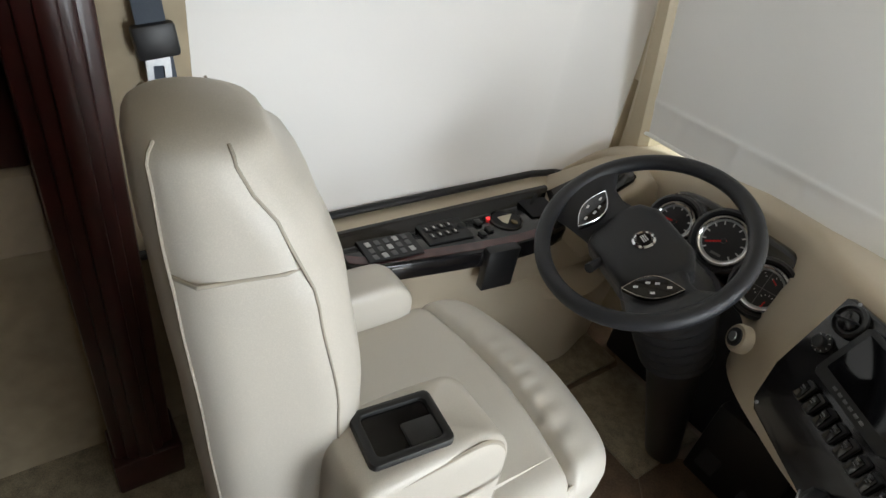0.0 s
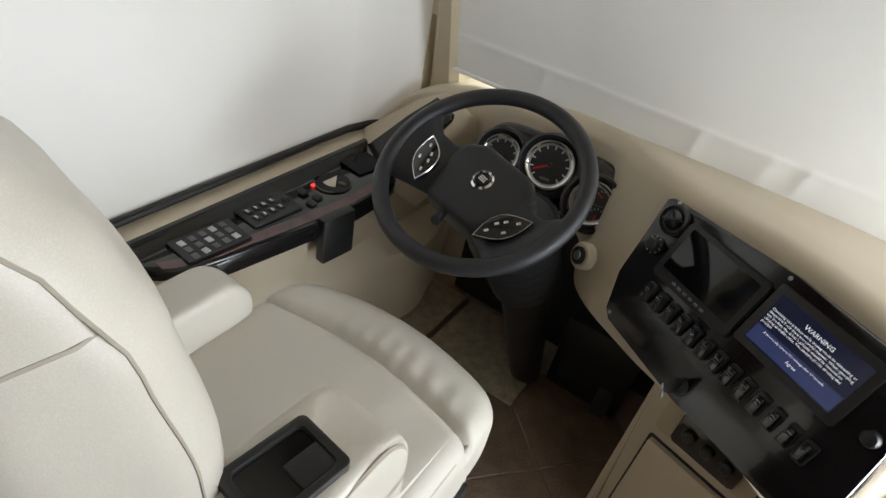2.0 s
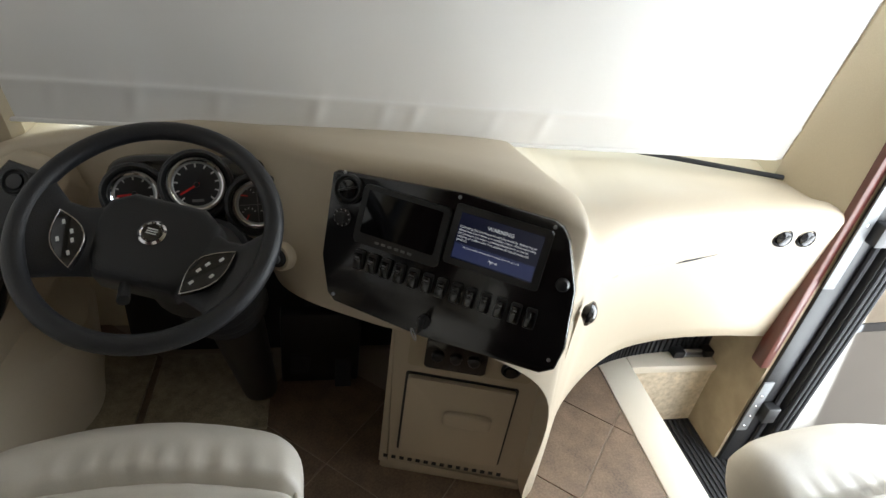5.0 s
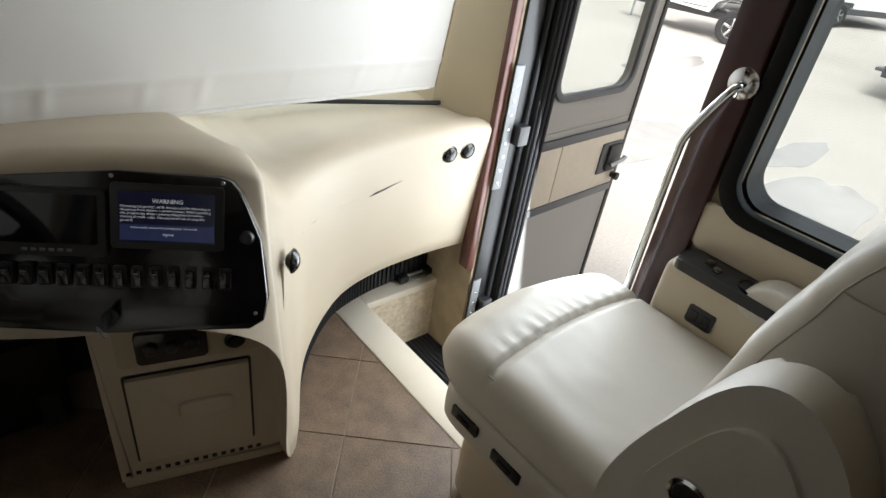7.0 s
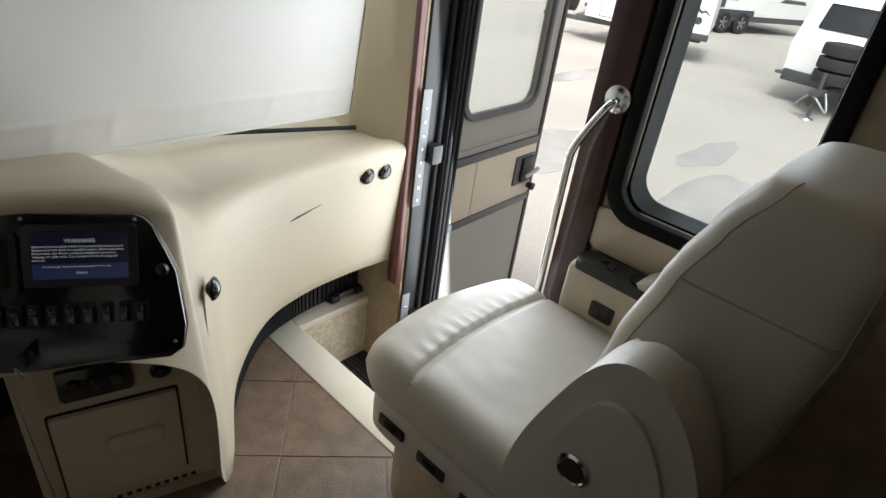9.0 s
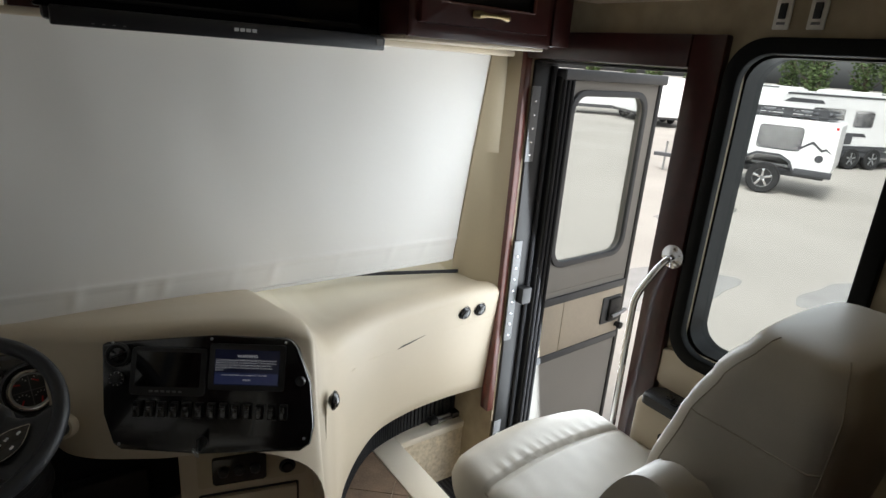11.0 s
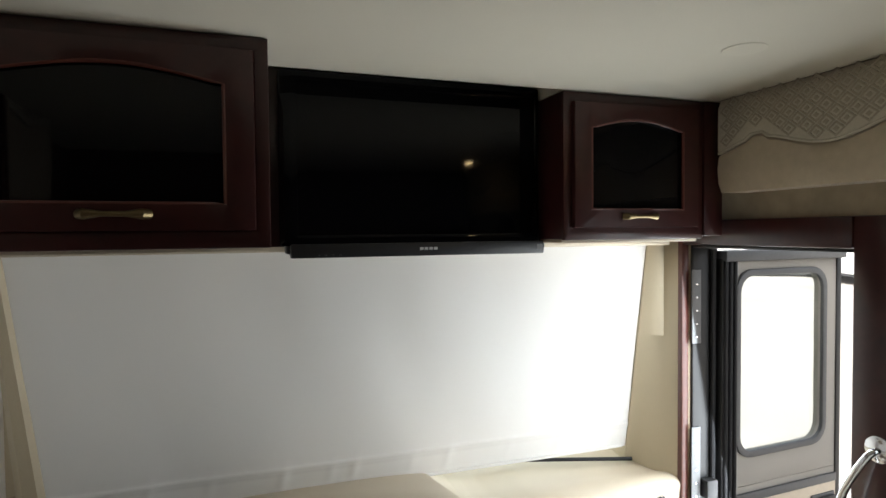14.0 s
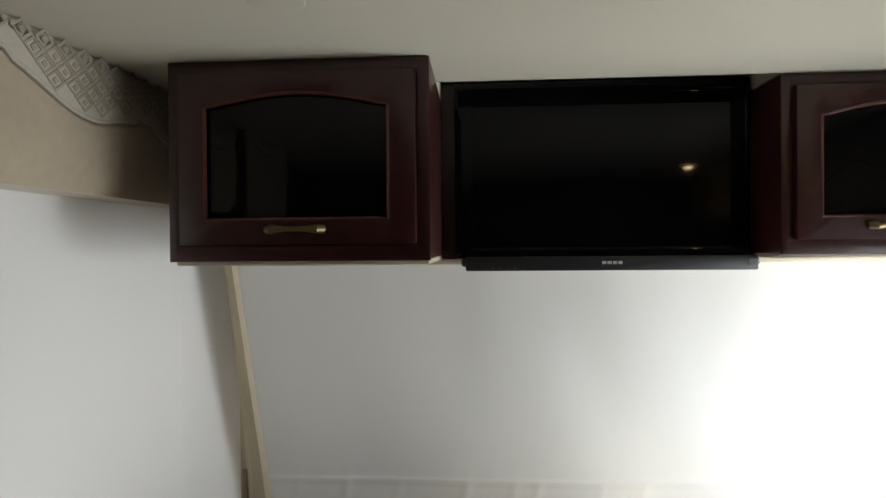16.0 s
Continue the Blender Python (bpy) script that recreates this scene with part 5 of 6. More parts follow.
# ---- overhead cabinets and television ----
def cabinet(name, label, x0, x1, yf, yb, z0, z1, lip_x):
    """An overhead cupboard with a framed, arched glass door and a brass pull."""
    c = thing(name, Matrix.Translation(((x0 + x1) / 2, yf, z0)), label, "cabinet", "overhead cabinets")
    w, h = (x1 - x0) / 2, z1 - z0
    part("body", box(-w, w, 0.02, yb - yf, 0, h, 0.004), CHERRY, c)
    m = basis((0, 0.02, 0), (1, 0, 0), (0, 0, 1))
    part("face_frame", hoop(rounded(-w, w, -0.003, h + 0.0, 0.003), rounded(-w + 0.03, w - 0.03, 0.035, h - 0.035, 0.003), 0.012, m, 0.003), CHERRY, c)
    a0, a1, b0, b1 = -w + 0.03, w - 0.03, 0.035, h - 0.032
    i0, i1, j0, j1 = a0 + 0.06, a1 - 0.06, b0 + 0.055, b1 - 0.075
    n = 17
    inner = [(i0 + (i1 - i0) * k / n, j0) for k in range(n + 1)] + [(i1 - (i1 - i0) * k / n, j1 + 0.03 * math.sin(math.pi * k / n)) for k in range(n + 1)]
    outer = [(a0 + (a1 - a0) * k / n, b0) for k in range(n + 1)] + [(a1 - (a1 - a0) * k / n, b1) for k in range(n + 1)]
    door = part("door", hoop(outer, inner, 0.022, m @ Matrix.Translation((0, 0, 0.006)), 0.005), CHERRY, c)
    mid = [(a0 + (x - a0) * 1.0, y) for x, y in inner]
    part("bead", tube([m @ Vector((x, y, 0.024)) for x, y in inner + inner[:1]], 0.0045, 8), CHERRY_LT, door)
    part("glass", prism(inner, 0.004, m @ Matrix.Translation((0, 0, 0.010))), CABGLASS, door, "smoked glass pane")
    hx = (i0 + i1) / 2
    hz = (b0 + j0) / 2 + 0.006
    hl = part("handle", tube([m @ Vector((hx - 0.062, hz, 0.030)), m @ Vector((hx - 0.05, hz, 0.042)), m @ Vector((hx - 0.02, hz, 0.047)), m @ Vector((hx + 0.02, hz, 0.047)), m @ Vector((hx + 0.05, hz, 0.042)), m @ Vector((hx + 0.062, hz, 0.030))], [0.010, 0.011, 0.0055, 0.0055, 0.011, 0.010], 12), BRASS, door, "aged brass pull")
    for s in (-1, 1):
        part("scroll", ring_tube(m @ Vector((hx + s * 0.052, hz, 0.040)), (0, -1, 0), 0.0085, 0.003, 18, 6), BRASS, hl)
    part("under_board", box(-w + 0.005, w - 0.005, 0.03, yb - yf, -0.012, 0.0, 0.003), VINYL, c)
    return c


cabinet("overhead_cabinet", "dark cherry overhead cabinet with smoked glass door", -0.775, -0.185, 0.785, 1.32, 1.683, 2.128, 0)
cabinet("overhead_cabinet", "small dark cherry overhead cabinet beside doorway", 0.665, 1.185, 1.0, 1.32, 1.685, 2.128, 0)
tagged(part("trim_tv_back", box(-0.185, 0.665, 1.20, 1.32, 1.672, 2.178), CHERRY, sharp=0), "dark cherry board behind the television", "panel", kind="structure")
tagged(part("trim_end_board", box(1.185, 1.26, 1.0, 1.3, 1.69, 2.128, 0.004), CHERRY), "dark cherry end board beside cabinet", "panel", kind="structure")
tagged(part("trim_valance_board", box(-0.86, 1.26, 1.25, 1.36, 1.655, 1.675, 0.004), VINYL), "cream board under the overhead cabinets", "panel", kind="structure")
tv = thing("television", Matrix.Translation((0.28, 1.155, 1.64)), "black flat television mounted under ceiling", "television")
part("cabinet_back", box(-0.41, 0.41, 0.008, 0.06, 0.01, 0.50, 0.01), TVFRAME, tv)
part("bezel", hoop(rounded(-0.425, 0.375, 0.035, 0.522, 0.006), rounded(-0.375, 0.36, 0.065, 0.490, 0.003), 0.022, basis((0, 0.012, 0), (1, 0, 0), (0, 0, 1)), 0.003), TVGLASS, tv)
part("screen", box(-0.377, 0.377, -0.002, 0.006, 0.064, 0.491), TVGLASS, tv, "switched-off black glass screen")
bar = part("speaker_bar", box(-0.397, 0.393, -0.014, 0.02, 0.0, 0.040, 0.004), TVFRAME, tv, "dark grey lower speaker bar")
for k, w in enumerate((0.010, 0.012, 0.012, 0.010)):
    part("logo_bar", box(-0.0055, 0.0055, 0, 0.0012, -0.004, 0.004, m=Matrix.Translation((0.004 + (k - 1.5) * 0.0145, -0.0152, 0.022))), ICON, bar)
part("badge", box(-0.010, 0.010, 0, 0.0012, -0.009, 0.009, m=Matrix.Translation((0.377, -0.0152, 0.021))), ICON_DIM, bar)
for k in range(4):
    part("pilot", box(-0.003, 0.003, 0, 0.0012, -0.001, 0.001, m=Matrix.Translation((-0.32 + 0.02 * k, -0.0152, 0.008))), ICON_DIM, bar)
cl_ = tagged(part("ceiling_light", disc((0.867, 0.542, 2.13), (0, 0, -1), [(0.050, 0), (0.048, 0.002), (0.036, 0.003), (0.01, 0.0035)], 28), CEIL), "flat round ceiling light, switched off", "ceiling light", "ceiling lights")
copy_thing(cl_, Matrix.Translation((-1.288, -0.046, 0)))
lit = thing("ceiling_light", Matrix.Translation((1.045, -0.42, 2.13)), "small round ceiling light, lit warm", "ceiling light", "ceiling lights")
part("ring", disc((0, 0, 0), (0, 0, -1), [(0.055, 0), (0.053, 0.006), (0.040, 0.010), (0.01, 0.011)], 28), LAMPW, lit)
part("lens", disc((0, 0, -0.010), (0, 0, -1), [(0.020, 0), (0.019, 0.004), (0.008, 0.007)], 20), glow("warm_lamp", (1.0, 0.72, 0.36), 60.0), lit, "warm glowing lens")


# ---- padded valances over the side windows ----
def valance(name, side, xf, xw, y0, y1, peaks, low=1.925, fall=0.0):
    """A padded box: patterned cloth above a scalloped line, suede below it."""
    v = thing(name, Matrix.Translation(((xf + xw) / 2, (y0 + y1) / 2, 1.83)), "padded window valance in patterned cloth and tan suede", "valance", "window valances")
    o = Vector(((xf + xw) / 2, (y0 + y1) / 2, 1.83))
    n = 90

    def line(y):
        t = (y - peaks[0]) / 0.45
        w = t - math.floor(t)
        return low - fall * (y - 0.75) + 0.045 * math.sin(math.pi * w) ** 2 + (0.012 if 0.42 < w < 0.58 else 0.0)

    lo, hi = [], []
    for k in range(n + 1):
        y = y0 + (y1 - y0) * k / n
        z = line(y)
        puff = 0.012 * side
        wav = 0.004 * noise.noise((y * 12, 1, 2)) * side
        lo.append([Vector(p) - o for p in ((xw, y, 1.832), (xf, y, 1.830), (xf - puff + wav, y, 1.86), (xf - puff * 1.4 + wav, y, (1.86 + z) / 2), (xf - puff, y, z - 0.012), (xf, y, z), (xw, y, z))])
        hi.append([Vector(p) - o for p in ((xw, y, z), (xf - puff * 0.9, y, z - 0.002), (xf - puff * 1.3, y, z + 0.012), (xf - puff * 1.3, y, 2.10), (xf - puff * 0.3, y, 2.128), (xw, y, 2.128))])
    part("lower_pad", rings(B(), lo), SUEDE, v, "tan suede lower pad")
    up_ = part("upper_pad", rings(B(), hi), PATCH, v, "cream diamond patterned cloth")
    part("cord", tube([Vector((xf - 0.012 * side, y0 + (y1 - y0) * k / n, line(y0 + (y1 - y0) * k / n))) - o for k in range(n + 1)], 0.005, 6), PATCH, v)
    dia = hoop([(0.026, 0), (0, 0.021), (-0.026, 0), (0, -0.021)], [(0.018, 0), (0, 0.0145), (-0.018, 0), (0, -0.0145)], 0.0015)
    first = part("diamond", dia, PATCH_DK, up_, sharp=0)
    cen = part("lozenge", prism([(0.009, 0), (0, 0.0075), (-0.009, 0), (0, -0.0075)], 0.0015), PATCH_DK, up_, sharp=0)
    used = False
    xx = xf - side * 0.012 * 1.3
    base = basis((0, 0, 0), (0, -side, 0), (0, 0, 1))
    rows_ = [(0, 2.110), (1, 2.087), (0, 2.064), (1, 2.041), (0, 2.018), (1, 1.995), (0, 1.972)]
    for odd, z in rows_:
        y = y0 + 0.03 + 0.028 * odd
        while y < y1 - 0.03:
            if z - 0.024 > line(y):
                for me_ in (first, cen):
                    ob = me_ if not used else new(me_.name.split(".")[0], me_.data)
                    ob.parent = up_
                    ob.matrix_basis = Matrix.Translation(Vector((xx - side * 0.0005, y, z)) - o) @ base
                used = True
            y += 0.056
    return v


valance("window_valance", 1, 1.24, RW, -0.9, 0.985, (0.61, 0), 1.945)
valance("window_valance", -1, LW + 0.105, LW - 0.03, -0.4, 1.24, (0.25, 0), 1.985, 0.10)
tagged(part("trim_ceiling_bead", tube([(1.24, -0.9, 2.126), (1.24, 0.985, 2.126)], 0.004, 6), CHERRY), "thin dark bead where valance meets ceiling", "bead", kind="structure")

# ---- passenger side fittings ----
win = thing("window_2", Matrix.Translation((RW, (WY0 + WY1) / 2, 1.28)), "black rubber framed passenger side window", "window", kind="structure")
m = basis((0.0, 0, 0), (0, -1, 0), (0, 0, 1))
wy, wz = (WY1 - WY0) / 2, (WZ1 - WZ0) / 2
part("window_frame", hoop(rounded(-wy - 0.042, wy + 0.042, -wz - 0.04, wz + 0.04, 0.10, 8), rounded(-wy, wy, -wz, wz, 0.075, 8), 0.026, m @ Matrix.Translation((0, 0, 0.0)), 0.008), GASKET, win)
part("window_frame", hoop(rounded(-wy - 0.004, wy + 0.004, -wz - 0.004, wz + 0.004, 0.078, 8), rounded(-wy + 0.006, wy - 0.006, -wz + 0.006, wz - 0.006, 0.070, 8), 0.09, m @ Matrix.Translation((0, 0, -0.10))), GASKET, win)
wg = part("pane", box(-0.003, 0.003, -wy, wy, -wz, wz, m=Matrix.Translation((0.07, 0, 0))), GLASS, win)
wg.visible_shadow = False
rail = thing("grab_rail", Matrix.Translation((RW - 0.03, 0.54, 0.5)), "bent stainless grab rail beside the doorway", "grab rail")
ro = Vector((RW - 0.03, 0.54, 0.5))
part("bar", tube([Vector(p) - ro for p in spline([(RW - 0.03, 0.530, 1.130), (RW - 0.055, 0.536, 1.122), (RW - 0.068, 0.552, 1.090), (RW - 0.074, 0.578, 1.035), (RW - 0.076, 0.596, 0.99), (RW - 0.076, 0.602, 0.94), (RW - 0.070, 0.604, 0.70), (RW - 0.060, 0.606, 0.40), (RW - 0.05, 0.606, 0.10), (RW - 0.03, 0.59, 0.05)], 60)], 0.0100, 14), CHROME, rail, "bent chrome tube")
part("flange", disc(Vector((RW - 0.028, 0.535, 1.130)) - ro, (-1, 0, 0), [(0.036, 0), (0.035, 0.003), (0.024, 0.006), (0.016, 0.010)], 28), CHROME, rail)
for k in range(3):
    a = radians(90 + 120 * k)
    part("screw", disc(Vector((RW - 0.031, 0.535 + 0.028 * math.cos(a), 1.130 + 0.028 * math.sin(a))) - ro, (-1, 0, 0), [(0.004, 0), (0.003, 0.002)], 8), STEEL, rail)
for y in (0.395, 0.315):
    ws_ = thing("wall_switch", Matrix.Translation((RW, y, 1.80)), "cream double blind switch on the wall", "switch", "wall switches")
    part("plate", box(-0.006, 0.0, -0.020, 0.020, -0.042, 0.042, 0.003), LAMPW, ws_)
    part("rocker", box(-0.010, -0.005, -0.009, 0.009, -0.018, 0.018, 0.002), BLACK, ws_)
    for z in (-0.028, 0.028):
        part("label_bar", box(-0.0072, -0.0055, -0.010, 0.010, z - 0.003, z + 0.003), ICON_DIM, ws_)
ar = thing("passenger_console", Matrix.Translation((RW - 0.05, 0.34, 0.62)), "tan side armrest console with black cup holder top", "console")
part("body", pillow(0.075, 0.20, 0.115, 0.22, 16, None, Matrix.Translation((0.02, -0.02, -0.03))), VINYL, ar)
part("backboard", prism(rounded(-0.19, 0.19, -0.06, 0.065, 0.04), 0.02, Matrix.Translation((0.052, 0, 0.16)) @ basis((0, 0, 0), (0, -1, 0), (0, 0, 1)), 0.008), VINYL, ar)
tp = part("top_tray", prism(rounded(-0.065, 0.03, -0.20, 0.165, 0.02), 0.028, Matrix.Translation((0, -0.01, 0.072)), 0.008), BLACK, ar, "black plastic tray")
cpp = part("cup_ring", disc((-0.018, -0.03, 0.100), (0, 0, 1), [(0.038, 0), (0.038, 0.004), (0.034, 0.005), (0.032, 0.002)], 30), GLOSS, tp)
part("cup_well", disc((-0.018, -0.03, 0.1005), (0, 0, 1), [(0.032, 0), (0.031, 0.002)], 28), RUBBER, cpp)
for k in range(2):
    part("rocker", box(-0.012, 0.012, -0.010, 0.010, 0.100, 0.107, 0.003, m=Matrix.Translation((-0.02 + 0.018 * k - 0.01, 0.06 + 0.028 * k, 0))), GLOSS, tp)
sp = part("socket_plate", prism(rounded(-0.035, 0.035, -0.025, 0.025, 0.006), 0.006, Matrix.Translation((-0.054, 0.04, -0.02)) @ basis((0, 0, 0), (0, -1, 0), (0, 0, 1)), 0.002), BLACK, ar)
for s_ in (-1, 1):
    part("outlet", box(-0.063, -0.059, 0.04 + s_ * 0.016 - 0.010, 0.04 + s_ * 0.016 + 0.010, -0.034, -0.006, 0.001), GLOSS, sp)
lt = thing("floor_latch", Matrix.Translation((1.27, 1.50, 0.004)), "steel and black catch on the stepwell border", "catch")
part("plate", box(-0.045, 0.045, -0.018, 0.018, 0, 0.010, 0.003), STEEL, lt)
for s_ in (-1, 1):
    part("block", box(s_ * 0.062 - 0.022, s_ * 0.062 + 0.022, -0.022, 0.022, 0, 0.030, 0.005), BLACK, lt)
part("bolt", tube([(-0.05, 0, 0.018), (0.05, 0, 0.018)], 0.007, 10), STEEL, lt)
tagged(part("wall_plate", box(RW - 0.006, RW, -0.115, -0.055, 0.60, 0.70, 0.003), LAMPW), "cream blank wall plate on tan wallpaper", "wall plate")
tagged(part("curtain", pillow(0.04, 0.10, 0.75, 0.4, 14, lambda p: p + Vector((0.012 * math.sin(p.y * 80), 0, 0)), Matrix.Translation((RW - 0.06, -0.42, 1.05))), mat("dark_curtain", (0.02, 0.018, 0.018), 0.9)), "dark gathered curtain at the wall", "curtain")


# ---- outside ----
GZ = -1.0
gb = B()
rings(gb, [[(r * math.cos(a), r * math.sin(a), GZ) for a in (2 * math.pi * k / 64 for k in range(64))] for r in (3000, 400, 80, 20, 0.01)], True, False)
ground = tagged(part("ground", gb, ASPHALT, sharp=0), "pale worn asphalt and gravel sales lot", "ground", kind="structure")


def blot(x, y, rx, ry, seed):
    pts = []
    for k in range(48):
        a = 2 * math.pi * k / 48
        f = 1 + 0.35 * noise.noise((math.cos(a) * 1.7 + seed, math.sin(a) * 1.7, seed))
        pts.append((x + rx * f * math.cos(a), y + ry * f * math.sin(a)))
    return part("stain", prism(pts, 0.004, Matrix.Translation((0, 0, GZ))), PUDDLE, ground, "damp irregular stain", sharp=0)


for args in ((6.4, 3.7, 1.3, 0.55, 1.2), (6.6, 1.6, 1.5, 0.5, 4.1), (5.0, 4.6, 0.8, 0.4, 7.7), (8.5, 2.4, 0.9, 0.25, 9.2), (11, 6.0, 1.5, 0.3, 2.9)):
    blot(*args)


def road_wheel(parent, x, y, z, r, side, rim=STEEL):
    w = part("wheel", disc((x, y - side * 0.11, z), (0, side, 0), [(r * 0.6, 0.02), (r * 0.93, 0), (r, 0.03), (r, 0.17), (r * 0.93, 0.205), (r * 0.64, 0.20), (r * 0.60, 0.17)], 28), TYRE, parent)
    rm = part("rim", disc((x, y - side * 0.11, z), (0, side, 0), [(r * 0.6, 0.02), (r * 0.60, 0.175), (r * 0.54, 0.165), (r * 0.15, 0.16), (r * 0.12, 0.185)], 24), HINGE, w)
    for k in range(5):
        a = 2 * math.pi * k / 5
        part("rim_spoke", box(-r * 0.07, r * 0.07, -0.008, 0.008, r * 0.1, r * 0.58, 0.004, m=Matrix.Translation((x, y - side * 0.11 + side * 0.172, z)) @ pose(0, 0, 0, 0, math.degrees(a), 0)), rim, rm)
    return w


def side_window(parent, x0, x1, y, z0, z1, side):
    m = basis((0, y, 0), (side, 0, 0), (0, 0, 1))
    a, b = (x0, x1) if side > 0 else (-x1, -x0)
    f = part("window", hoop(rounded(a - 0.04, b + 0.04, z0 - 0.04, z1 + 0.04, 0.10), rounded(a, b, z0, z1, 0.07), 0.03, m), GREYDECAL, parent)
    part("pane", prism(rounded(a, b, z0, z1, 0.07), 0.012, m), DKGLASS, f)
    return f


def travel_trailer(m, length, label, high=2.45, plain=False):
    """A long white caravan; its axis is x, its near side faces -y, its base at the ground's level."""
    t = thing("travel_trailer", m, label, "caravan", "parked caravans")
    L = length / 2
    prof = [(-L, 0.55), (-L, 1.1), (-L + 0.25, 1.9), (-L + 0.8, high - 0.05), (-L + 1.2, high), (L - 0.5, high), (L - 0.06, high - 0.12), (L, high - 0.4), (L, 0.60)]
    part("body", prism(prof, 2.3, Matrix.Translation((0, 1.15, 0)) @ pose(0, 0, 0, 90, 0, 0), 0.03), WHITE_P, t)
    part("roof_edge", box(-L + 1.0, L - 0.3, -1.17, -1.15, high - 0.10, high - 0.04, 0.005), GREYDECAL, t)
    part("skirt", box(-L + 0.1, L - 0.1, -1.16, 1.1, 0.42, 0.62, 0.02), GREYDECAL, t)
    for x in (-0.45, 0.50):
        road_wheel(t, x + 0.2, -1.12, 0.36, 0.36, -1)
    part("wheel_arch", box(-0.75, 1.2, -1.175, -1.15, 0.62, 0.80, 0.04), GREYDECAL, t)
    side_window(t, -L + 2.2, -L + 3.5, -1.15, 1.35, 1.95, -1)
    side_window(t, -L + 4.0, -L + 4.8, -1.15, 1.45, 1.92, -1)
    if not plain:
        side_window(t, L - 1.2, L - 0.6, -1.15, 1.5, 1.9, -1)
        for x0, x1, z in ((-L + 0.9, -L + 2.6, 2.12), (L - 2.6, L - 0.4, 2.05), (L - 2.1, L - 0.5, 1.15), (-L + 1.4, 0.2, 1.12)):
            part("decal", prism([(x0, z), (x1, z - 0.02), (x1 - 0.15, z + 0.10), (x0 + 0.3, z + 0.13)], 0.006, Matrix.Translation((0, -1.15, 0)) @ pose(0, 0, 0, 90, 0, 0)), GREYDECAL, t)
        part("hatch", box(-L + 3.6, -L + 4.1, -1.165, -1.15, 0.85, 1.2, 0.01), GREYDECAL, t)
        for k in range(3):
            part("vent", box(-L + 2 + 1.7 * k, -L + 2.5 + 1.7 * k, -0.3, 0.3, high, high + 0.10, 0.03), WHITE_P, t)
    part("entry_door", box(-0.9 + L * 0.45, -0.3 + L * 0.45, -1.165, -1.15, 0.62, 2.1, 0.01), WHITE_P, t)
    part("tongue", box(-L - 1.0, -L, -0.08, 0.08, 0.42, 0.52, 0.01), GREYDECAL, t)
    part("jack", tube([(-L - 0.7, 0, 0.75), (-L - 0.7, 0, 0.0)], 0.035, 8), STEEL, t)
    return t


travel_trailer(Matrix.Translation((23.4, 8.85, GZ)) @ pose(0, 0, 0, 0, 0, -20), 9.0, "long white caravan with dark decals parked on lot")
for x, y, a, ln in ((31, 24, -35, 7.5), (36, 29, -30, 8), (38, 20.5, -25, 8), (44, 15, -15, 9), (46, 7, -5, 9), (34, 33, -40, 7), (48, -1, 5, 9), (29, 20.5, 60, 6.5)):
    travel_trailer(Matrix.Translation((x, y, GZ)) @ pose(0, 0, 0, 0, 0, a), ln, "white caravan in a distant parked row", 2.5, True)

# small off-road camper
of = thing("offroad_camper", Matrix.Translation((14.75, 6.75, GZ)) @ pose(0, 0, 0, 0, 0, -72.5) @ Matrix.Scale(-1, 4, (1, 0, 0)), "small white off-road camper with roof rack", "camper", "parked caravans")
part("body", prism([(-1.36, 0.66), (-1.40, 0.80), (-1.37, 1.78), (-1.30, 1.86), (1.35, 1.86), (1.62, 1.50), (1.68, 0.66), (0.62, 0.60), (0.5, 0.84), (0.25, 0.97), (-0.25, 0.97), (-0.5, 0.84), (-0.62, 0.60)], 1.7, Matrix.Translation((0, 1.7, 0)) @ pose(0, 0, 0, 90, 0, 0), 0.03), WHITE_P, of)
part("chassis", box(-1.25, 2.0, 0.35, 1.35, 0.46, 0.62, 0.02), GREYDECAL, of)
part("bumper", box(-1.42, -0.62, -0.03, 0.03, 0.56, 0.72, 0.02), GREYDECAL, of)
road_wheel(of, 0.0, 0.0, 0.38, 0.38, -1, CHROME)
part("mudguard", prism([(-0.64, 0.60), (-0.52, 0.87), (-0.26, 1.01), (0.26, 1.01), (0.52, 0.87), (0.64, 0.60), (0.60, 0.60), (0.48, 0.83), (0.24, 0.96), (-0.24, 0.96), (-0.48, 0.83), (-0.60, 0.60)], 0.06, Matrix.Translation((0, 0.01, 0)) @ pose(0, 0, 0, 90, 0, 0), 0.006), GREYDECAL, of)
for x in (-1.30, 1.52):
    part("marker_lamp", box(x - 0.03, x + 0.03, -0.012, 0.0, 1.70, 1.76, 0.005), RED, of)
part("fuel_flap", disc((-1.08, -0.002, 1.0), (0, -1, 0), [(0.09, 0), (0.085, 0.015), (0.02, 0.018)], 18), GREYDECAL, of)
side_window(of, -0.62, 0.28, 0.0, 1.14, 1.64, -1)
part("side_door", box(0.72, 1.30, -0.012, 0.0, 0.70, 1.72, 0.006), GREYDECAL, of)
part("door_skin", box(0.74, 1.28, -0.018, -0.011, 0.72, 1.70, 0.004), WHITE_P, of)
part("decal", prism([(-1.34, 1.12), (-1.18, 1.26), (-1.10, 1.22), (-0.88, 1.40), (-0.66, 1.24), (-0.55, 1.28), (-0.35, 1.10), (-0.55, 1.23), (-0.66, 1.18), (-0.88, 1.33), (-1.10, 1.16), (-1.18, 1.21)], 0.006, pose(0, -0.002, 0, 90, 0, 0)), GREYDECAL, of)
rack = part("roof_rack", box(-1.2, 1.3, 0.1, 1.6, 1.98, 2.01, 0.01), GREYDECAL, of, "black roof rack")
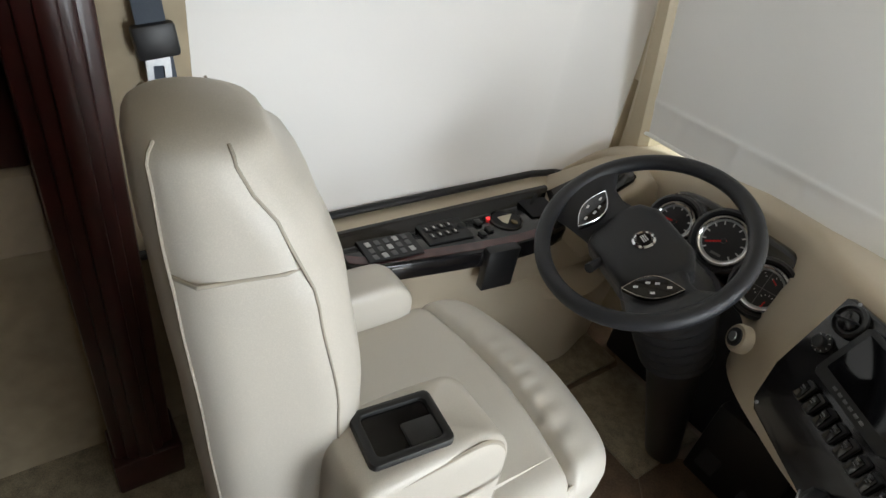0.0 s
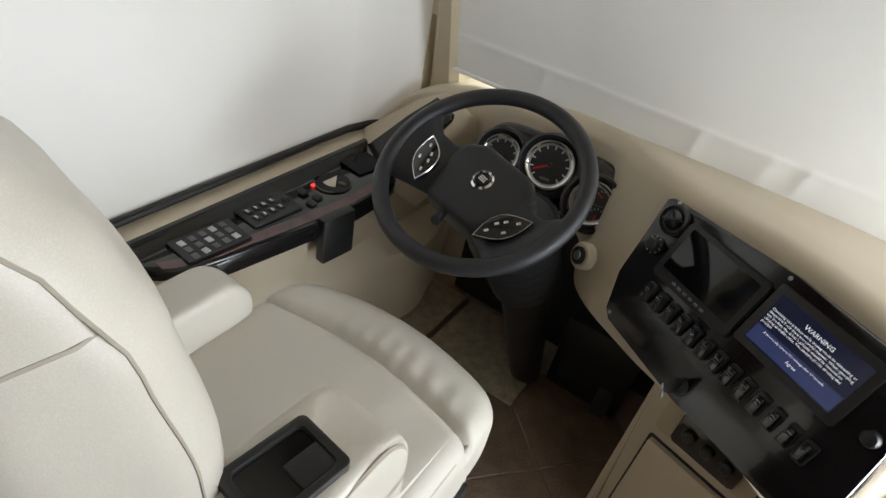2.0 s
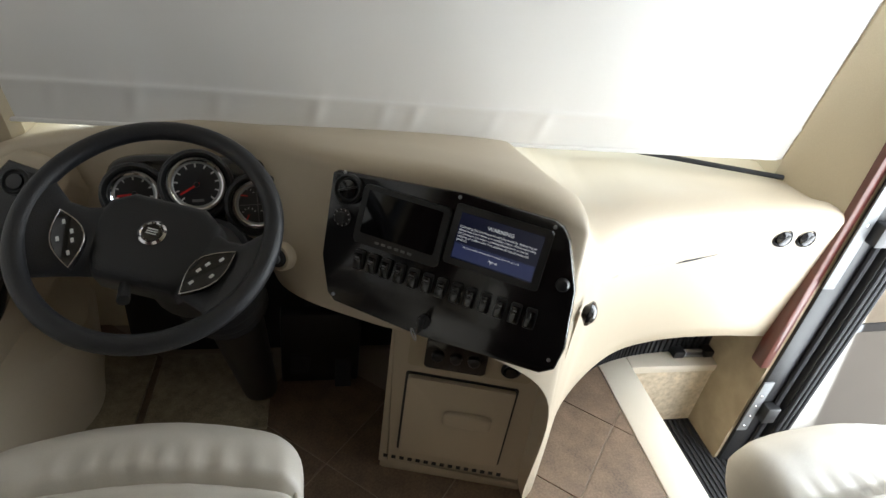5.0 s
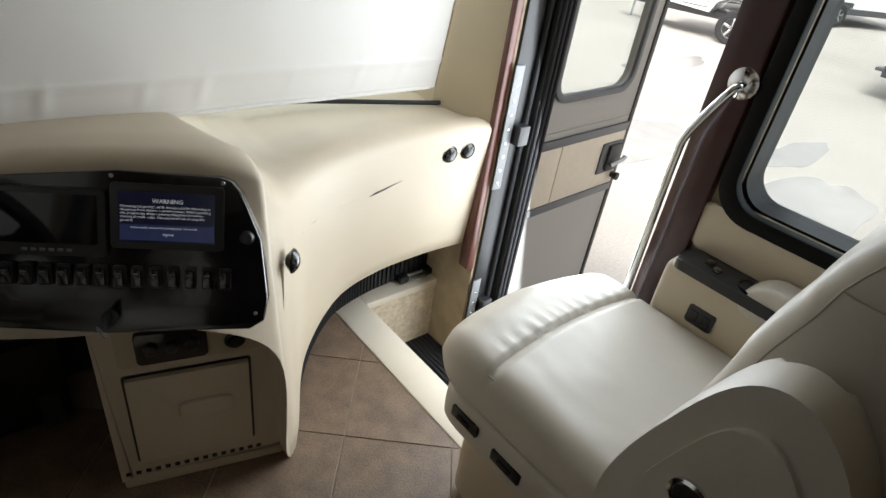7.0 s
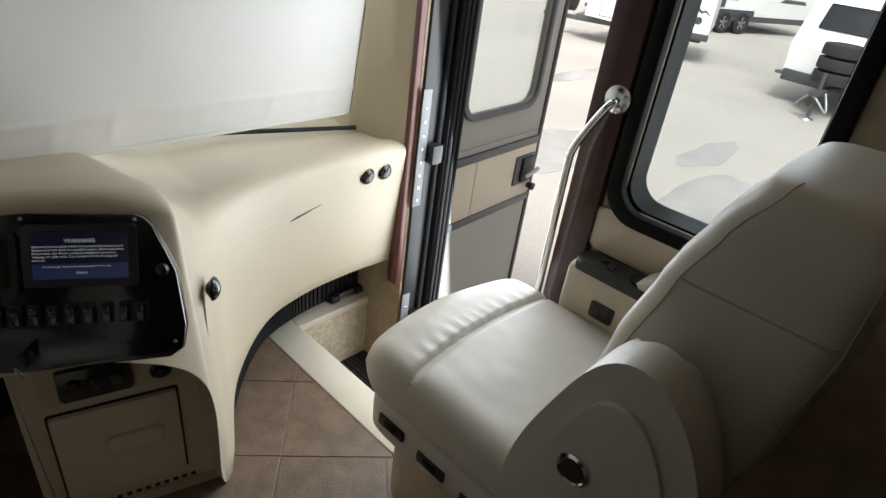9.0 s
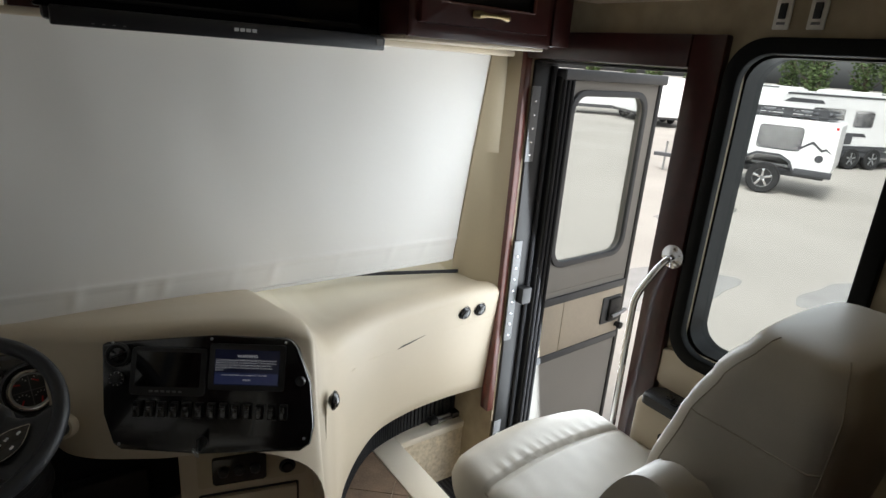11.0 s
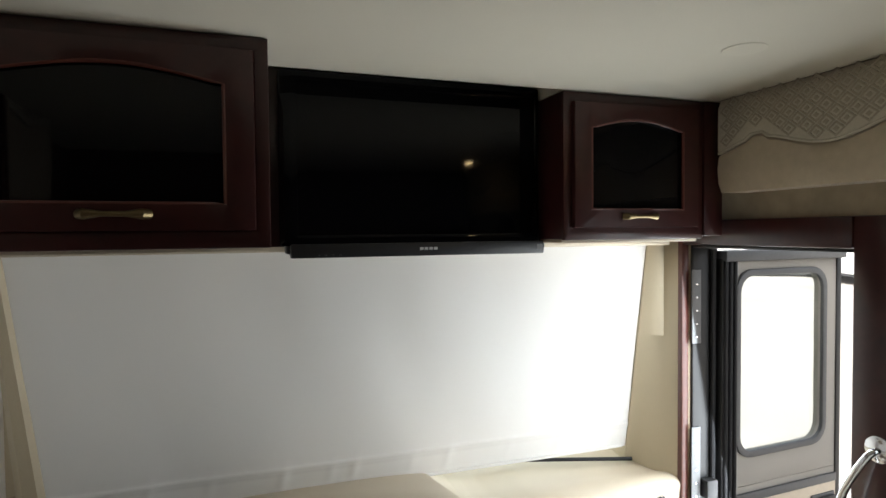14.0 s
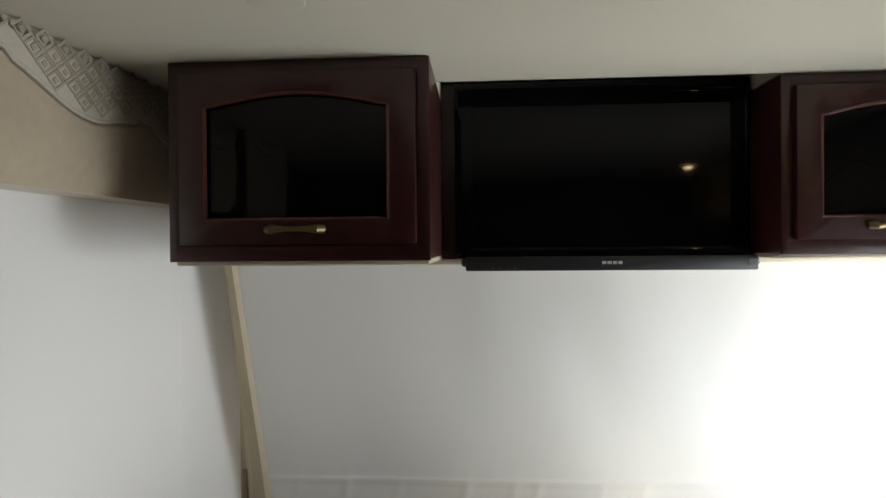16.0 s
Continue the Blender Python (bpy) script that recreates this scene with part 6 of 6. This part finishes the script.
for x in (-0.95, -0.2, 0.5, 1.2):
    part("rack_foot", box(x - 0.10, x + 0.10, 0.06, 0.10, 1.84, 2.10, 0.02), GREYDECAL, rack)
for z in (1.92, 2.07):
    part("rack_beam", box(-1.25, 1.3, 0.04, 0.08, z, z + 0.045, 0.01), GREYDECAL, rack)
for k in range(12):
    part("rack_brace", tube([(-1.2 + 0.2 * k, 0.06, 1.94 if k % 2 else 2.09), (-1.0 + 0.2 * k, 0.06, 2.09 if k % 2 else 1.94)], 0.016, 6), GREYDECAL, rack)
part("tongue", box(1.8, 3.0, 0.75, 0.95, 0.42, 0.52, 0.01), GREYDECAL, of)
part("jack", tube([(2.7, 0.85, 0.85), (2.7, 0.85, 0.04)], 0.03, 8), STEEL, of)
sp_ = part("spare_wheel", disc((2.15, 0.85, 1.0), (1, 0, 0.0), [(0.2, 0), (0.38, 0.02), (0.38, 0.2), (0.2, 0.22)], 26), TYRE, of)

# white camper nearer by, nose towards us
nc = thing("travel_trailer", Matrix.Translation((14.6, 1.9, GZ)) @ pose(0, 0, 0, 0, 0, -8), "white caravan nose with spare wheel and hitch", "caravan", "parked caravans")
part("body", prism([(-1.2, 0.62), (-1.3, 1.1), (-0.9, 1.9), (-0.3, 2.5), (5.5, 2.5), (5.6, 0.6)], 2.2, Matrix.Translation((0, 1.1, 0)) @ pose(0, 0, 0, 90, 0, 0), 0.04), WHITE_P, nc)
part("skirt", box(-1.25, 5.5, -1.08, 1.08, 0.42, 0.64, 0.02), GREYDECAL, nc)
fw = part("front_window", box(-0.012, 0.012, -0.8, 0.8, -0.25, 0.25, 0.03, m=Matrix.Translation((-1.02, 0, 1.68)) @ pose(0, 0, 0, 0, 27, 0)), DKGLASS, nc)
part("tongue", box(-2.35, -1.1, -0.07, 0.07, 0.45, 0.55, 0.01), GREYDECAL, nc)
part("jack", tube([(-2.1, 0, 0.85), (-2.1, 0, 0.02)], 0.035, 8), GREYDECAL, nc)
part("jack_foot", disc((-2.1, 0, 0.0), (0, 0, 1), [(0.12, 0), (0.10, 0.03), (0.03, 0.05)], 16), STEEL, nc)
for k in range(3):
    part("spare_wheel", disc((-1.62 + 0.0 * k, 0.0, 0.62 + 0.24 * k), (0, 0, 1), [(0.25, 0), (0.37, 0.02), (0.38, 0.06), (0.38, 0.17), (0.37, 0.21), (0.25, 0.23)], 26), TYRE, nc)
part("chain", tube(spline([(-2.0, 0.1, 0.5), (-2.1, 0.3, 0.22), (-2.2, 0.05, 0.45), (-2.1, -0.25, 0.2), (-2.0, -0.1, 0.5)], 30), 0.02, 6), STEEL, nc)
for y_ in (-1.12, 1.12):
    part("step", box(-1.3, -0.9, y_ - 0.08, y_ + 0.08, 0.52, 0.58, 0.01), ALU, nc)


# ---- trees along the lot ----
def tree(m, seed):
    rnd = random.Random(seed)
    t = thing("tree", m, "leafy green poplar in a row behind the lot", "tree", "trees behind the lot")
    tk = tube([(0, 0, 0), (0.1, 0.05, 2.5), (0.0, 0.1, 5.5), (0.05, 0, 9)], [0.22, 0.17, 0.10, 0.03], 8)
    for k in range(9):
        a, z = rnd.uniform(0, 6.28), rnd.uniform(1.8, 7.5)
        l = 1.9 - z * 0.13
        tube([(0, 0, z), (math.cos(a) * l * 0.5, math.sin(a) * l * 0.5, z + 0.5), (math.cos(a) * l, math.sin(a) * l, z + 1.3)], [0.06, 0.04, 0.015], 5, bm=tk)
    part("trunk", tk, BARK, t)
    vs_, fs_ = [], []
    for k in range(1500):
        z = 1.5 + 8.2 * rnd.random()
        R = 2.1 * math.sin(math.pi * min(1, (z - 0.9) / 9.6)) ** 0.7 * (0.75 + 0.5 * noise.noise((z * 0.8, seed, 1.0)))
        a = rnd.uniform(0, 6.28)
        lump = 0.75 + 0.5 * noise.noise((math.cos(a) * 2 + seed, math.sin(a) * 2, z * 0.9))
        r = R * lump * math.sqrt(rnd.uniform(0.15, 1))
        c = Vector((r * math.cos(a), r * math.sin(a), z))
        d = Vector((rnd.gauss(0, 1), rnd.gauss(0, 1), rnd.gauss(0, 1))).normalized()
        s_, u_, _ = frame_of(d)
        q = rnd.uniform(0.10, 0.24)
        n0 = len(vs_)
        vs_ += [c + s_ * q, c + u_ * q * 0.6 + d * 0.04, c - s_ * q, c - u_ * q * 0.6 - d * 0.04]
        fs_.append((n0, n0 + 1, n0 + 2, n0 + 3))
    me = bpy.data.meshes.new("crown")
    me.from_pydata(vs_, [], fs_)
    me.materials.append(LEAF)
    new("crown", me).parent = t
    return t


proto = [tree(Matrix.Translation((62, 8 + 4 * k, GZ)), k + 1) for k in range(4)]
for k in range(30):
    ry = random.Random(k)
    copy_thing(proto[k % 4], Matrix.Translation((60 + ry.uniform(-3, 5), -22 + 2.6 * k, GZ)) @ pose(0, 0, 0, 0, 0, ry.uniform(0, 360)) @ Matrix.Scale(ry.uniform(0.75, 1.05), 4))


# ---- floor tiles, laid on the slant ----
TS, TO, TA = 0.322, Vector((0.815, 1.194, 0)), radians(49.5)
du, dv = Vector((math.cos(TA), math.sin(TA), 0)), Vector((-math.sin(TA), math.cos(TA), 0))
half = TS / 2 - 0.0018
tile_me = None
for i in range(-12, 6):
    for j in range(-8, 12):
        c = TO + du * (i + 0.5) * TS + dv * (j + 0.5) * TS
        ext = [c + du * a * half + dv * b * half for a, b in ((-1, -1), (1, -1), (1, 1), (-1, 1))]
        if max(p.x for p in ext) < -0.66 or min(p.x for p in ext) > 0.86 or max(p.y for p in ext) < -1.4 or c.y > 1.55 or c.y < -1.2:
            continue
        whole = max(p.x for p in ext) < 0.868
        if whole:
            if tile_me is None:
                first = part("tile", prism([(-half, -half), (half, -half), (half, half), (-half, half)], 0.012, Matrix.Translation((0, 0, -0.012)), 0.0015, seg=1), TILE, floor, sharp=0)
                tile_me, ob = first.data, first
            else:
                ob = new("tile", tile_me)
                ob.parent = floor
            ob.matrix_basis = Matrix.Translation(c) @ pose(0, 0, 0, 0, 0, math.degrees(TA))
        else:
            bm = prism([(p.x, p.y) for p in ext], 0.012, Matrix.Translation((0, 0, -0.012)))
            geo = bm.verts[:] + bm.edges[:] + bm.faces[:]
            r = bmesh.ops.bisect_plane(bm, geom=geo, plane_co=(0.869, 0, 0), plane_no=(1, 0, 0), clear_outer=True)
            cut = [e for e in r["geom_cut"] if isinstance(e, bmesh.types.BMEdge)]
            if cut:
                bmesh.ops.holes_fill(bm, edges=cut)
            part("tile", bm, TILE, floor, sharp=0)
